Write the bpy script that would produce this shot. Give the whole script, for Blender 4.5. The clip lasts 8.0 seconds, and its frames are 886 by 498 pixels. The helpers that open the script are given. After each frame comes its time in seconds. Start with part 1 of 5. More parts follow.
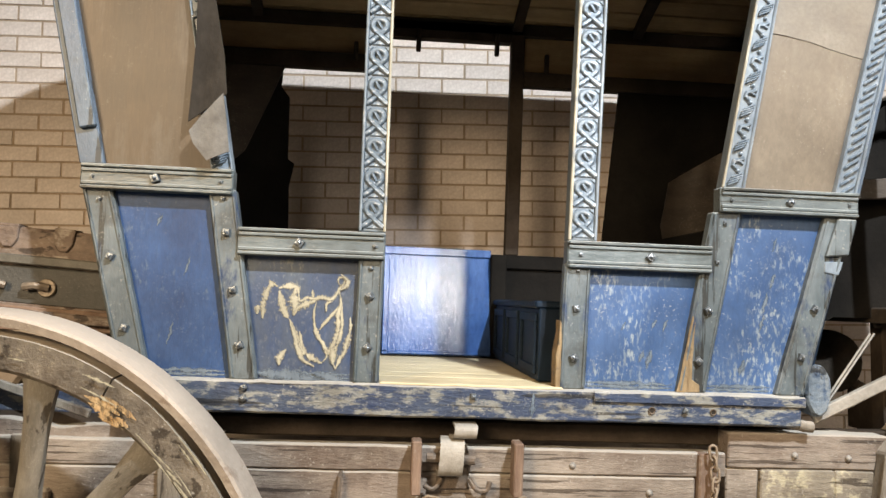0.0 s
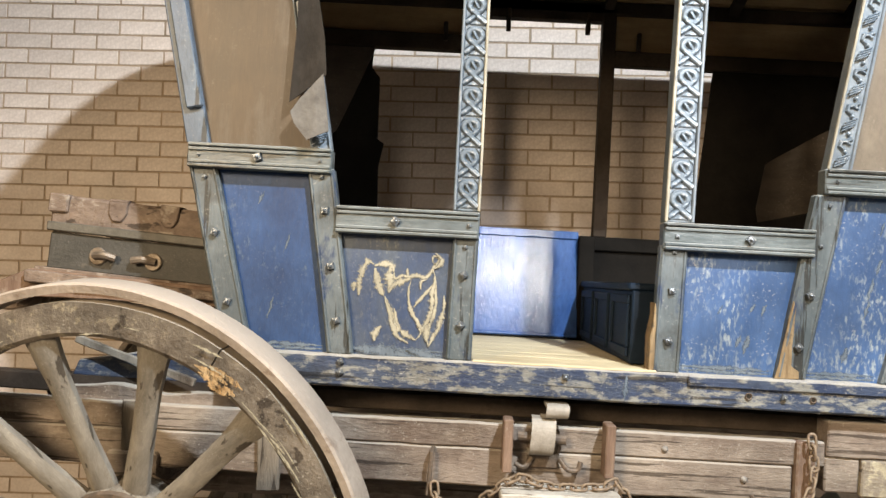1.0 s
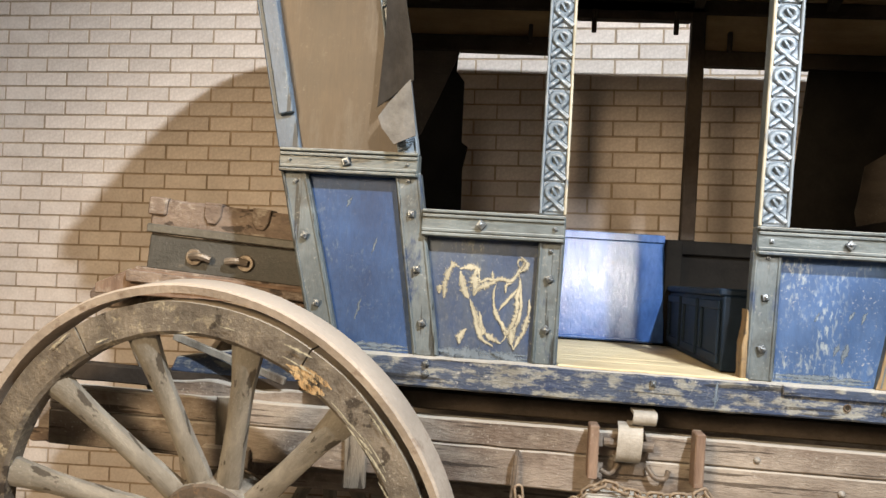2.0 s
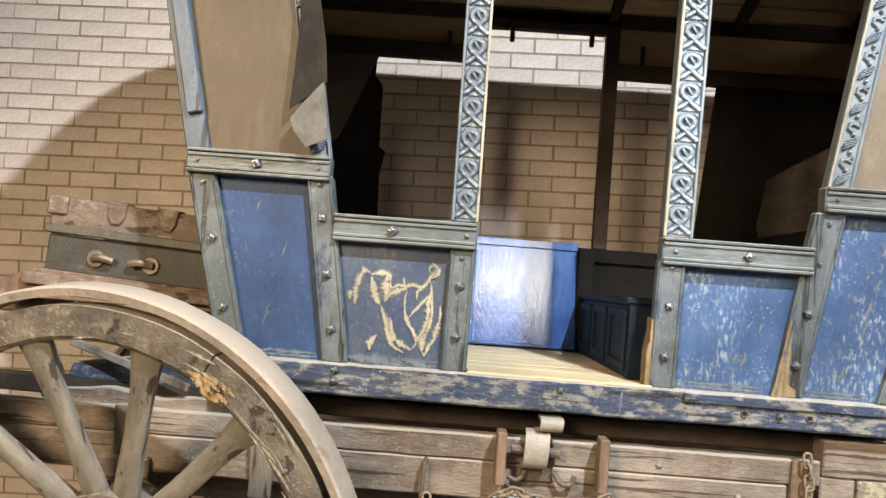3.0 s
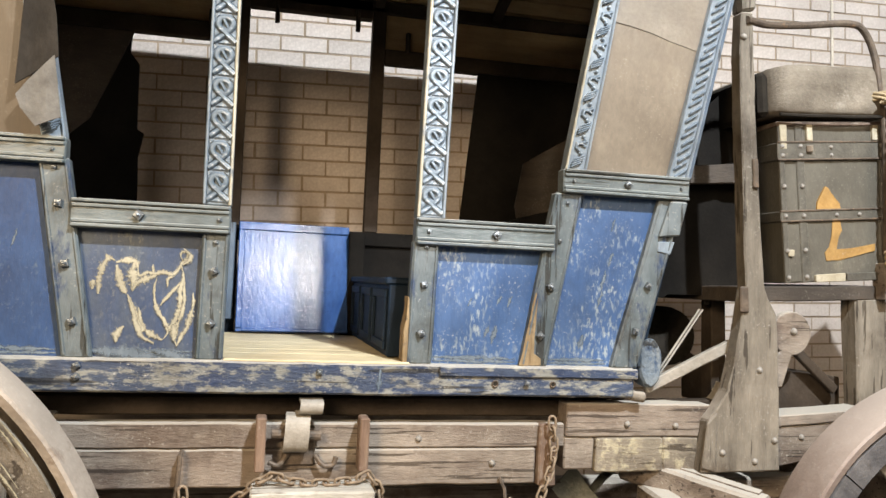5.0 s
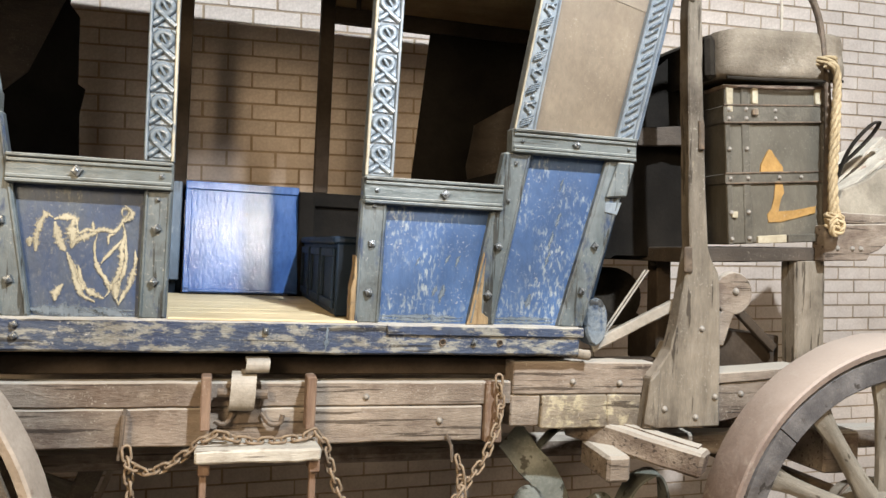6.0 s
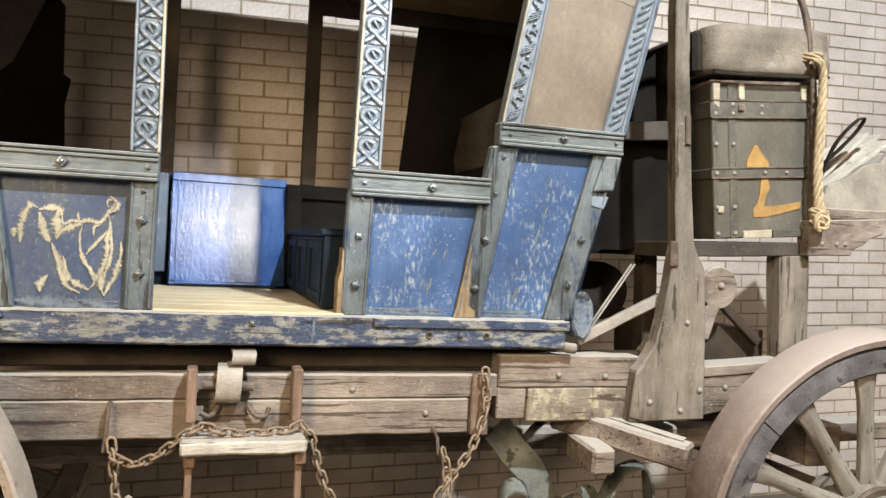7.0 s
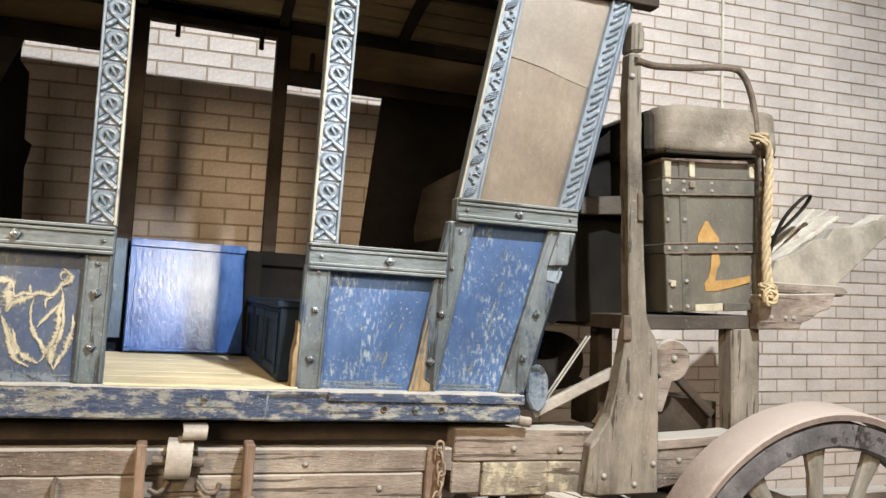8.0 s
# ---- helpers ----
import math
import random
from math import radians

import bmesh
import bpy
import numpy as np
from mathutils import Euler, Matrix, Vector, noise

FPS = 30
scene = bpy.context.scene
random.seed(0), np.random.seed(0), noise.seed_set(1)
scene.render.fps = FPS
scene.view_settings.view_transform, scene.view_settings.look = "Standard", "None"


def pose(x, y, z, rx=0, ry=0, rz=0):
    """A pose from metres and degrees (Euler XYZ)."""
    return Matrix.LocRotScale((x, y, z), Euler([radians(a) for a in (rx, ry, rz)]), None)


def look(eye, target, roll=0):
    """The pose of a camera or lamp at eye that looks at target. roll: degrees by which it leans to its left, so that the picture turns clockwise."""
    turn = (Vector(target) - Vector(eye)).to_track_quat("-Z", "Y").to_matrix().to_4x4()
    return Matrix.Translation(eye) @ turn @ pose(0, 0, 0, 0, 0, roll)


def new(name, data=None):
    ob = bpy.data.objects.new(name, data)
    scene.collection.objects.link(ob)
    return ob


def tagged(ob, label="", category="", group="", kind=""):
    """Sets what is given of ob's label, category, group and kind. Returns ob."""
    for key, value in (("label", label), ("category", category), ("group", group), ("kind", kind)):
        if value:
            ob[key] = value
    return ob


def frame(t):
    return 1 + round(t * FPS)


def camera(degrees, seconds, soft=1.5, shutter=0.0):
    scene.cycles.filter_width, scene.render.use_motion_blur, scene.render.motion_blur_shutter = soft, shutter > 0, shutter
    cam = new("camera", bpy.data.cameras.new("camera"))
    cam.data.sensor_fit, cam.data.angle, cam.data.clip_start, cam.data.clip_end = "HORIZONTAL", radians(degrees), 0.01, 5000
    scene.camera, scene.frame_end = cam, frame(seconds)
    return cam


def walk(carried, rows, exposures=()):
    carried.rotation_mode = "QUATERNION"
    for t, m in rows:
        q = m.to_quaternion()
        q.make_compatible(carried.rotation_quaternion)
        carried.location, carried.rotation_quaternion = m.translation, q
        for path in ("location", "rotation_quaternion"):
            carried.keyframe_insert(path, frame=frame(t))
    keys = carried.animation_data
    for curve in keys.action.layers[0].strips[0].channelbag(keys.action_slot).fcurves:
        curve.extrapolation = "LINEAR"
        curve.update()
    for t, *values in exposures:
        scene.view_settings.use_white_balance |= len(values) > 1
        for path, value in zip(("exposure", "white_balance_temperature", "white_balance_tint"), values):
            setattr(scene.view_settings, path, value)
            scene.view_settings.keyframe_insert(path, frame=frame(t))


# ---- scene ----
cam = camera(57.5, 8.0, 1.5)
PATH = [
    (0, (-0.313, -2.519, 1.52), (-0.164, -0.528, 1.638), 0.4),
    (0.5, (-0.361, -2.523, 1.514), (-0.246, -0.528, 1.6), 1.1),
    (1, (-0.378, -2.532, 1.513), (-0.409, -0.533, 1.582), 1.4),
    (1.5, (-0.394, -2.536, 1.517), (-0.598, -0.548, 1.583), 1.6),
    (1.7, (-0.398, -2.545, 1.517), (-0.626, -0.559, 1.582), 1.9),
    (2.8, (-0.376, -2.527, 1.521), (-0.506, -0.532, 1.603), 2.6),
    (3, (-0.358, -2.525, 1.524), (-0.399, -0.527, 1.61), 2.6),
    (3.5, (-0.323, -2.52, 1.526), (-0.216, -0.525, 1.622), 2.4),
    (4, (-0.293, -2.527, 1.524), (-0.109, -0.538, 1.628), 2.1),
    (4.5, (-0.25, -2.54, 1.528), (0.019, -0.56, 1.631), 1.4),
    (5, (-0.223, -2.539, 1.509), (0.224, -0.59, 1.58), 0.7),
    (5.2, (-0.216, -2.536, 1.492), (0.281, -0.599, 1.537), 0.6),
    (6.5, (-0.186, -2.545, 1.486), (0.37, -0.624, 1.465), 1.0),
    (7, (-0.189, -2.545, 1.484), (0.389, -0.63, 1.458), 1.2),
    (7.5, (-0.18, -2.556, 1.494), (0.447, -0.657, 1.467), 1.5),
    (8, (-0.165, -2.585, 1.551), (0.485, -0.697, 1.66), 1.8),
]
walk(cam, [(t, look(eye, target, roll)) for t, eye, target, roll in PATH])

# ---- world and light ----
world = bpy.data.worlds.new("world")
scene.world = world
world.use_nodes = True
world.node_tree.nodes["Background"].inputs[0].default_value = (1.0, 0.9, 0.78, 1)
world.node_tree.nodes["Background"].inputs[1].default_value = 0.05


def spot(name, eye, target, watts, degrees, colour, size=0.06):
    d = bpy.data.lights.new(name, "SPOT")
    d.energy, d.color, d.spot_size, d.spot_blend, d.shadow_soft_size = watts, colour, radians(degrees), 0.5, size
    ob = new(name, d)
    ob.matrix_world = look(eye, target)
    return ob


spot("track_or_fill_light", (1.42, -3.5, 5.30), (1.25, -0.2, 0.5), 2620, 116, (0.88, 0.945, 1.0), 0.08)
spot("track_or_fill_light", (0.95, -3.6, 3.15), (-0.05, 1.2, 1.42), 560, 16, (1.0, 0.97, 0.95), 0.06)
# Two unseen soft lamps added as warm fill for the shaded parts.
spot("track_or_fill_light", (-2.9, -5.2, 3.6), (-1.0, 0.0, 0.15), 1650, 66, (1.0, 0.765, 0.49), 0.8)
spot("track_or_fill_light", (4.2, -5.2, 3.8), (1.4, 0.0, 0.1), 560, 78, (1.0, 0.84, 0.64), 0.9)
scene.view_settings.exposure = 0.0


# ---- materials ----
def node(nt, kind, **inputs):
    n = nt.nodes.new(kind)
    for k, v in inputs.items():
        key = k.replace("_", " ")
        n.inputs[key].default_value = v
    return n


def mixed(nt, fac, a, b, mode="MIX"):
    n = nt.nodes.new("ShaderNodeMix")
    n.data_type, n.blend_type = "RGBA", mode
    for sock, v in ((n.inputs[0], fac), (n.inputs[6], a), (n.inputs[7], b)):
        if isinstance(v, bpy.types.NodeSocket):
            nt.links.new(v, sock)
        elif isinstance(v, (int, float)):
            sock.default_value = v
        else:
            sock.default_value = (*v, 1)
    return n.outputs[2]


def ramp(nt, value, lo, hi):
    n = nt.nodes.new("ShaderNodeMapRange")
    n.inputs[1].default_value, n.inputs[2].default_value = lo, hi
    nt.links.new(value, n.inputs[0])
    return n.outputs[0]


def surf(name, c1, c2, stretch=(1, 1, 1), scale=6.0, c3=None, chip=(0.58, 0.66), chip_scale=9.0, chip_stretch=(1, 1, 1),
         rough=(0.5, 0.75), metal=0.0, bump=0.3, vary=0.0, island=False, fine=70.0, dust=None, grime=0.35, spec=0.5, cluster=0.0, crack=None,
         speck=0.0, alpha=None, soft_edge=False):
    """A worn surface: two tones, a third that shows through in chips, fine grain, dust on top faces and relief."""
    m = bpy.data.materials.new(name)
    m.use_nodes = True
    nt = m.node_tree
    b = nt.nodes["Principled BSDF"]
    tc = nt.nodes.new("ShaderNodeTexCoord")

    def noise_of(st, sc, detail=8.0, r=0.62):
        mp = nt.nodes.new("ShaderNodeMapping")
        mp.inputs["Scale"].default_value = st
        nt.links.new(tc.outputs["Object"], mp.inputs["Vector"])
        n = node(nt, "ShaderNodeTexNoise", Scale=sc, Detail=detail, Roughness=r)
        nt.links.new(mp.outputs[0], n.inputs["Vector"])
        return n.outputs["Fac"]
    n1, n2, n4 = noise_of(stretch, scale), noise_of(stretch, fine, 4.0), noise_of((1, 1, 1), 2.3, 5.0)
    col = mixed(nt, ramp(nt, n1, 0.36, 0.64), c1, c2)
    if c3:
        n3 = noise_of(chip_stretch, chip_scale, 10.0, 0.7)
        fac = ramp(nt, n3, *chip)
        if cluster:
            mul = nt.nodes.new("ShaderNodeMath")
            mul.operation = "MULTIPLY"
            nt.links.new(fac, mul.inputs[0])
            nt.links.new(ramp(nt, noise_of((1, 1, 0.7), cluster, 4.0), 0.44, 0.58), mul.inputs[1])
            fac = mul.outputs[0]
        col = mixed(nt, fac, col, c3)
    col = mixed(nt, ramp(nt, n2, 0.3, 0.7), mixed(nt, 1.0, col, (0.80, 0.80, 0.80), "MULTIPLY"), col)
    col = mixed(nt, ramp(nt, n4, 0.62, 0.35), col, mixed(nt, 1.0, col, (1 - grime, 1 - grime, 1 - grime), "MULTIPLY"))
    if crack:
        line = noise_of(crack, 5.0, 6.0, 0.55)
        col = mixed(nt, ramp(nt, line, 0.405, 0.375), col, mixed(nt, 1.0, col, (0.30, 0.27, 0.24), "MULTIPLY"))
        blot = noise_of((1, 1, 1), 4.2, 8.0, 0.68)
        col = mixed(nt, ramp(nt, blot, 0.53, 0.68), col, mixed(nt, 1.0, col, (0.50, 0.44, 0.39), "MULTIPLY"))
    if dust:
        g = nt.nodes.new("ShaderNodeNewGeometry")
        sep = nt.nodes.new("ShaderNodeSeparateXYZ")
        nt.links.new(g.outputs["Normal"], sep.inputs[0])
        col = mixed(nt, ramp(nt, sep.outputs[2], 0.35, 1.0), col, dust)
    if speck:
        dots = noise_of((1, 1, 1), 120.0, 3.0, 0.6)
        where = noise_of((1, 1, 1), 7.0, 3.0)
        mul = nt.nodes.new("ShaderNodeMath")
        mul.operation = "MULTIPLY"
        nt.links.new(ramp(nt, dots, 0.60, 0.80), mul.inputs[0])
        nt.links.new(ramp(nt, where, 0.42, 0.62), mul.inputs[1])
        col = mixed(nt, mul.outputs[0], col, mixed(nt, speck * 0.8, col, (0.52, 0.49, 0.43)))
    if alpha:
        holes = noise_of((1, 1, 0.5), alpha, 6.0, 0.7)
        if soft_edge:
            uv = nt.nodes.new("ShaderNodeSeparateXYZ")
            nt.links.new(tc.outputs["UV"], uv.inputs[0])
            pp = nt.nodes.new("ShaderNodeMath")
            pp.operation = "PINGPONG"
            pp.inputs[1].default_value = 0.5
            nt.links.new(uv.outputs[1], pp.inputs[0])
            ad = nt.nodes.new("ShaderNodeMath")
            ad.operation = "MULTIPLY_ADD"
            ad.inputs[1].default_value = 0.75
            nt.links.new(pp.outputs[0], ad.inputs[0])
            nt.links.new(holes, ad.inputs[2])
            nt.links.new(ramp(nt, ad.outputs[0], 0.50, 0.80), b.inputs["Alpha"])
        else:
            nt.links.new(ramp(nt, holes, 0.38, 0.56), b.inputs["Alpha"])
    if vary:
        src = nt.nodes.new("ShaderNodeNewGeometry").outputs["Random Per Island"] if island else nt.nodes.new("ShaderNodeObjectInfo").outputs["Random"]
        n = nt.nodes.new("ShaderNodeMapRange")
        n.inputs[3].default_value, n.inputs[4].default_value = 1 - vary, 1.0
        nt.links.new(src, n.inputs[0])
        hsv = nt.nodes.new("ShaderNodeHueSaturation")
        nt.links.new(n.outputs[0], hsv.inputs["Value"])
        nt.links.new(col, hsv.inputs["Color"])
        col = hsv.outputs[0]
    nt.links.new(col, b.inputs["Base Color"])
    rr = nt.nodes.new("ShaderNodeMapRange")
    rr.inputs[3].default_value, rr.inputs[4].default_value = rough
    nt.links.new(n1, rr.inputs[0])
    nt.links.new(rr.outputs[0], b.inputs["Roughness"])
    b.inputs["Metallic"].default_value = metal
    b.inputs["Specular IOR Level"].default_value = spec
    if bump:
        add = nt.nodes.new("ShaderNodeMath")
        add.operation = "ADD"
        nt.links.new(n1, add.inputs[0])
        nt.links.new(n2, add.inputs[1])
        bp = node(nt, "ShaderNodeBump", Strength=bump, Distance=0.006)
        nt.links.new(add.outputs[0], bp.inputs["Height"])
        nt.links.new(bp.outputs[0], b.inputs["Normal"])
    return m


BRICK = dict(c1=(0.58, 0.495, 0.435), c2=(0.655, 0.575, 0.515), scale=9, rough=(0.75, 0.9), bump=0.09, vary=0.13, grime=0.14)
m_brick = surf("cream_brick", **BRICK)
m_brick_joined = surf("cream_brick_joined", island=True, **BRICK)
m_mortar = surf("mortar", (0.34, 0.255, 0.175), (0.40, 0.31, 0.22), scale=30, rough=(0.85, 0.95), bump=0.5)
m_concrete = surf("dark_floor", (0.14, 0.112, 0.088), (0.20, 0.165, 0.13), scale=4, rough=(0.5, 0.75))
m_plaster = surf("plaster", (0.74, 0.65, 0.53), (0.80, 0.71, 0.58), scale=3, rough=(0.8, 0.9), bump=0.1)
m_blue = surf("worn_blue_paint", (0.020, 0.052, 0.140), (0.034, 0.078, 0.190), (1, 1, 0.4), 6, (0.125, 0.17, 0.225), (0.56, 0.70), 60, (1, 1, 0.45), (0.42, 0.62), bump=0.28, cluster=8.0, speck=0.2, spec=0.35)
m_blue_chipped = surf("chipped_blue_paint", (0.032, 0.076, 0.185), (0.060, 0.120, 0.26), (1, 1, 0.4), 7, (0.30, 0.345, 0.375), (0.51, 0.61), 80, (1, 1, 0.42), (0.40, 0.60), bump=0.3, cluster=6.0, speck=1.0, spec=0.45)
m_blue_bare = surf("scratched_blue_paint", (0.030, 0.058, 0.135), (0.070, 0.090, 0.125), (1, 1, 0.6), 8, (0.19, 0.20, 0.19), (0.54, 0.66), 60, (1, 1, 0.45), (0.42, 0.62), bump=0.28, cluster=6.0, speck=0.6)
m_blue_inner = surf("glossy_blue_paint", (0.030, 0.085, 0.27), (0.05, 0.125, 0.34), (2, 2, 0.7), 12, (0.02, 0.05, 0.16), (0.60, 0.70), 14, (1, 1, 1.6), (0.08, 0.36), bump=0.17, spec=0.38, fine=38.0)
# Dark blue paint, taken darker still to carry the shade inside the body.
m_shaded_blue = surf("shaded_dark_blue_paint", (0.005, 0.012, 0.024), (0.009, 0.021, 0.040), rough=(0.45, 0.7), spec=0.2)
m_sill = surf("flaking_sill_paint", (0.018, 0.036, 0.095), (0.052, 0.070, 0.108), (0.35, 1, 1), 9, (0.245, 0.242, 0.218), (0.49, 0.57), 30, (0.40, 1, 1), (0.45, 0.72), bump=0.7, dust=(0.40, 0.37, 0.32), cluster=0.0, crack=(0.35, 7, 7), speck=1.0)
m_green = surf("grey_green_paint", (0.076, 0.098, 0.110), (0.152, 0.176, 0.186), (1, 1, 0.35), 9, (0.026, 0.048, 0.105), (0.55, 0.64), 11, (1, 1, 0.45), (0.36, 0.60), bump=0.45, dust=(0.34, 0.34, 0.31), crack=(9, 9, 0.5), speck=0.8)
m_rail = surf("grey_green_rail_paint", (0.090, 0.112, 0.118), (0.165, 0.190, 0.196), (0.35, 1, 1), 9, (0.050, 0.072, 0.110), (0.57, 0.66), 10, (0.4, 1, 1), (0.28, 0.50), bump=0.4, dust=(0.38, 0.38, 0.36), crack=(0.5, 9, 9), speck=0.7)
m_blue_grey = surf("blue_grey_paint", (0.065, 0.100, 0.152), (0.118, 0.160, 0.212), (1, 1, 0.4), 9, (0.34, 0.38, 0.40), (0.62, 0.70), 12, (1, 1, 0.4), (0.36, 0.56), bump=0.4, crack=(9, 9, 0.6), speck=0.6)
m_strip = surf("pale_blue_grey_paint", (0.165, 0.205, 0.25), (0.25, 0.29, 0.325), (1, 1, 0.5), 14, (0.42, 0.44, 0.45), (0.60, 0.70), 20, (1, 1, 0.5), (0.30, 0.50), bump=0.4, speck=0.4)
m_bolster = surf("rubbed_pale_blue_paint", (0.13, 0.165, 0.205), (0.22, 0.25, 0.275), (1, 1, 1), 12, (0.05, 0.085, 0.15), (0.50, 0.60), 18, (1, 1, 0.6), (0.5, 0.7), bump=0.6, crack=(4, 4, 4), speck=1.0)
m_worn_edge = surf("edge_worn_to_pale_wood", (0.40, 0.37, 0.29), (0.55, 0.51, 0.41), (3, 3, 0.6), 14, (0.13, 0.17, 0.22), (0.55, 0.64), 14, (1, 1, 0.4), (0.45, 0.65), bump=0.4)
m_carved = surf("carved_blue_grey_paint", (0.115, 0.155, 0.20), (0.215, 0.26, 0.305), (1, 1, 1), 26, (0.46, 0.48, 0.50), (0.55, 0.64), 42, (1, 1, 1), (0.28, 0.46), metal=0.15, bump=0.4)
m_carved_bed = surf("carving_ground", (0.115, 0.15, 0.19), (0.21, 0.25, 0.29), (1, 1, 1), 18, rough=(0.4, 0.6))
m_raw = surf("bare_orange_wood", (0.19, 0.125, 0.062), (0.33, 0.235, 0.125), (4, 4, 0.5), 14, (0.10, 0.075, 0.05), (0.52, 0.64), 22, rough=(0.6, 0.8))
m_tan = surf("tan_stained_board", (0.145, 0.110, 0.076), (0.195, 0.155, 0.112), (1.3, 1.3, 0.7), 2.2, (0.270, 0.225, 0.172), (0.48, 0.74), 3, (1.2, 1.2, 0.7), (0.34, 0.55), bump=0.05, speck=0.35)
m_brown_board = surf("brown_stained_board", (0.056, 0.035, 0.019), (0.100, 0.066, 0.037), (2.6, 2.6, 0.30), 2.6, (0.130, 0.108, 0.083), (0.52, 0.70), 3.0, (1.8, 1.8, 0.5), (0.36, 0.58), bump=0.10, speck=0.15, spec=0.4)
m_pine = surf("pale_pine", (0.62, 0.50, 0.30), (0.72, 0.61, 0.40), (0.5, 5, 5), 8, (0.30, 0.20, 0.09), (0.63, 0.72), 8, (0.3, 6, 6), (0.55, 0.75), bump=0.3)
m_timber = surf("weathered_timber", (0.195, 0.150, 0.118), (0.345, 0.288, 0.232), (0.5, 1.8, 1.8), 5, (0.120, 0.080, 0.058), (0.50, 0.66), 3.4, (0.8, 1.2, 1.2), (0.7, 0.88), bump=0.6, dust=(0.38, 0.345, 0.295), grime=0.45, crack=(0.5, 14, 14), speck=1.0)
m_peel = surf("timber_with_peeling_cream_paint", (0.19, 0.155, 0.118), (0.32, 0.272, 0.205), (0.6, 1.6, 1.6), 6, (0.50, 0.44, 0.30), (0.50, 0.60), 24, (1, 1, 1), (0.7, 0.88), bump=0.6, cluster=4.0, crack=(0.8, 8, 8), speck=1.0)
m_timber_up = surf("weathered_upright_timber", (0.140, 0.117, 0.090), (0.250, 0.215, 0.170), (3, 3, 0.5), 6, (0.40, 0.34, 0.22), (0.64, 0.72), 9, (3, 3, 0.6), (0.7, 0.88), bump=0.55, dust=(0.34, 0.295, 0.245), crack=(9, 9, 0.7), speck=0.9)
m_spoke = surf("weathered_spoke", (0.19, 0.168, 0.136), (0.32, 0.287, 0.235), (5, 5, 0.5), 6, (0.13, 0.10, 0.075), (0.55, 0.68), 7, (1.5, 1.5, 0.6), (0.7, 0.88), bump=0.4, crack=(5, 5, 1.6), speck=0.7)
m_felloe = surf("flaking_felloe", (0.095, 0.078, 0.060), (0.21, 0.175, 0.135), (1, 1, 1), 9, (0.42, 0.36, 0.25), (0.55, 0.63), 26, (1, 1, 1), (0.6, 0.85), bump=0.7, dust=(0.34, 0.29, 0.23), cluster=4.0, crack=(2.5, 2.5, 2.5), speck=0.9)
m_felloe_dark = surf("dark_felloe", (0.10, 0.095, 0.10), (0.19, 0.18, 0.18), (1, 1, 1), 9, (0.34, 0.27, 0.18), (0.62, 0.70), 30, (1, 1, 1), (0.6, 0.8), bump=0.5, cluster=5.0, crack=(3, 3, 3), speck=0.4)
m_tyre = surf("dusty_iron_tyre", (0.31, 0.255, 0.205), (0.42, 0.35, 0.285), (1, 1, 1), 10, (0.19, 0.13, 0.09), (0.58, 0.70), 14, rough=(0.65, 0.85), bump=0.45, dust=(0.43, 0.36, 0.295), speck=0.7)
m_tyre_brown = surf("rust_brown_tyre", (0.22, 0.155, 0.128), (0.34, 0.275, 0.24), (1, 1, 1), 5, (0.42, 0.37, 0.32), (0.58, 0.72), 14, rough=(0.6, 0.8), bump=0.35, speck=0.5, dust=(0.40, 0.33, 0.28))
m_iron = surf("rusty_iron", (0.11, 0.085, 0.065), (0.20, 0.15, 0.11), (1, 1, 1), 22, (0.30, 0.19, 0.11), (0.58, 0.68), 25, rough=(0.5, 0.75), metal=0.35, bump=0.5)
m_chain = surf("rusty_chain", (0.23, 0.165, 0.11), (0.34, 0.26, 0.18), (1, 1, 1), 25, (0.14, 0.09, 0.06), (0.58, 0.68), 25, rough=(0.6, 0.8), metal=0.2, bump=0.5)
m_bolt = surf("painted_iron_bolt", (0.10, 0.12, 0.14), (0.26, 0.28, 0.30), (1, 1, 1), 40, rough=(0.22, 0.42), metal=0.6, bump=0.3)
m_bolt_pale = surf("dusty_iron_bolt", (0.20, 0.18, 0.155), (0.34, 0.31, 0.275), (1, 1, 1), 40, rough=(0.5, 0.7), metal=0.1, bump=0.3)
m_tread = surf("pale_worn_tread", (0.44, 0.40, 0.34), (0.57, 0.53, 0.46), (0.6, 4, 4), 7, (0.26, 0.20, 0.15), (0.58, 0.68), 10, rough=(0.65, 0.85), bump=0.6, crack=(0.5, 9, 9))
m_hanger = surf("red_brown_wood", (0.155, 0.092, 0.060), (0.25, 0.165, 0.115), (3, 3, 0.5), 8, (0.33, 0.27, 0.21), (0.58, 0.70), 12, rough=(0.65, 0.85), bump=0.4, speck=0.6)
m_black = surf("black_leather", (0.026, 0.022, 0.018), (0.040, 0.034, 0.027), (1, 1, 1), 9, rough=(0.8, 0.95), bump=0.4, spec=0.08)
# Near black for leather curtains and boot, and for shade beside the door.
m_black_and_shade = surf("black_leather_and_shade", (0.011, 0.010, 0.009), (0.017, 0.015, 0.013), rough=(0.8, 0.95), spec=0.04)
m_flap = surf("grey_brown_leather", (0.024, 0.020, 0.016), (0.044, 0.037, 0.030), (1, 1, 0.6), 10, rough=(0.7, 0.9), bump=0.4, spec=0.12)
m_flap_back = surf("pale_grey_leather_back", (0.13, 0.12, 0.108), (0.18, 0.168, 0.152), (1, 1, 1), 12, rough=(0.7, 0.9), bump=0.3, spec=0.2)
m_strap = surf("pale_leather_strap", (0.30, 0.265, 0.22), (0.40, 0.365, 0.315), (1, 1, 1), 14, rough=(0.6, 0.8), bump=0.4)
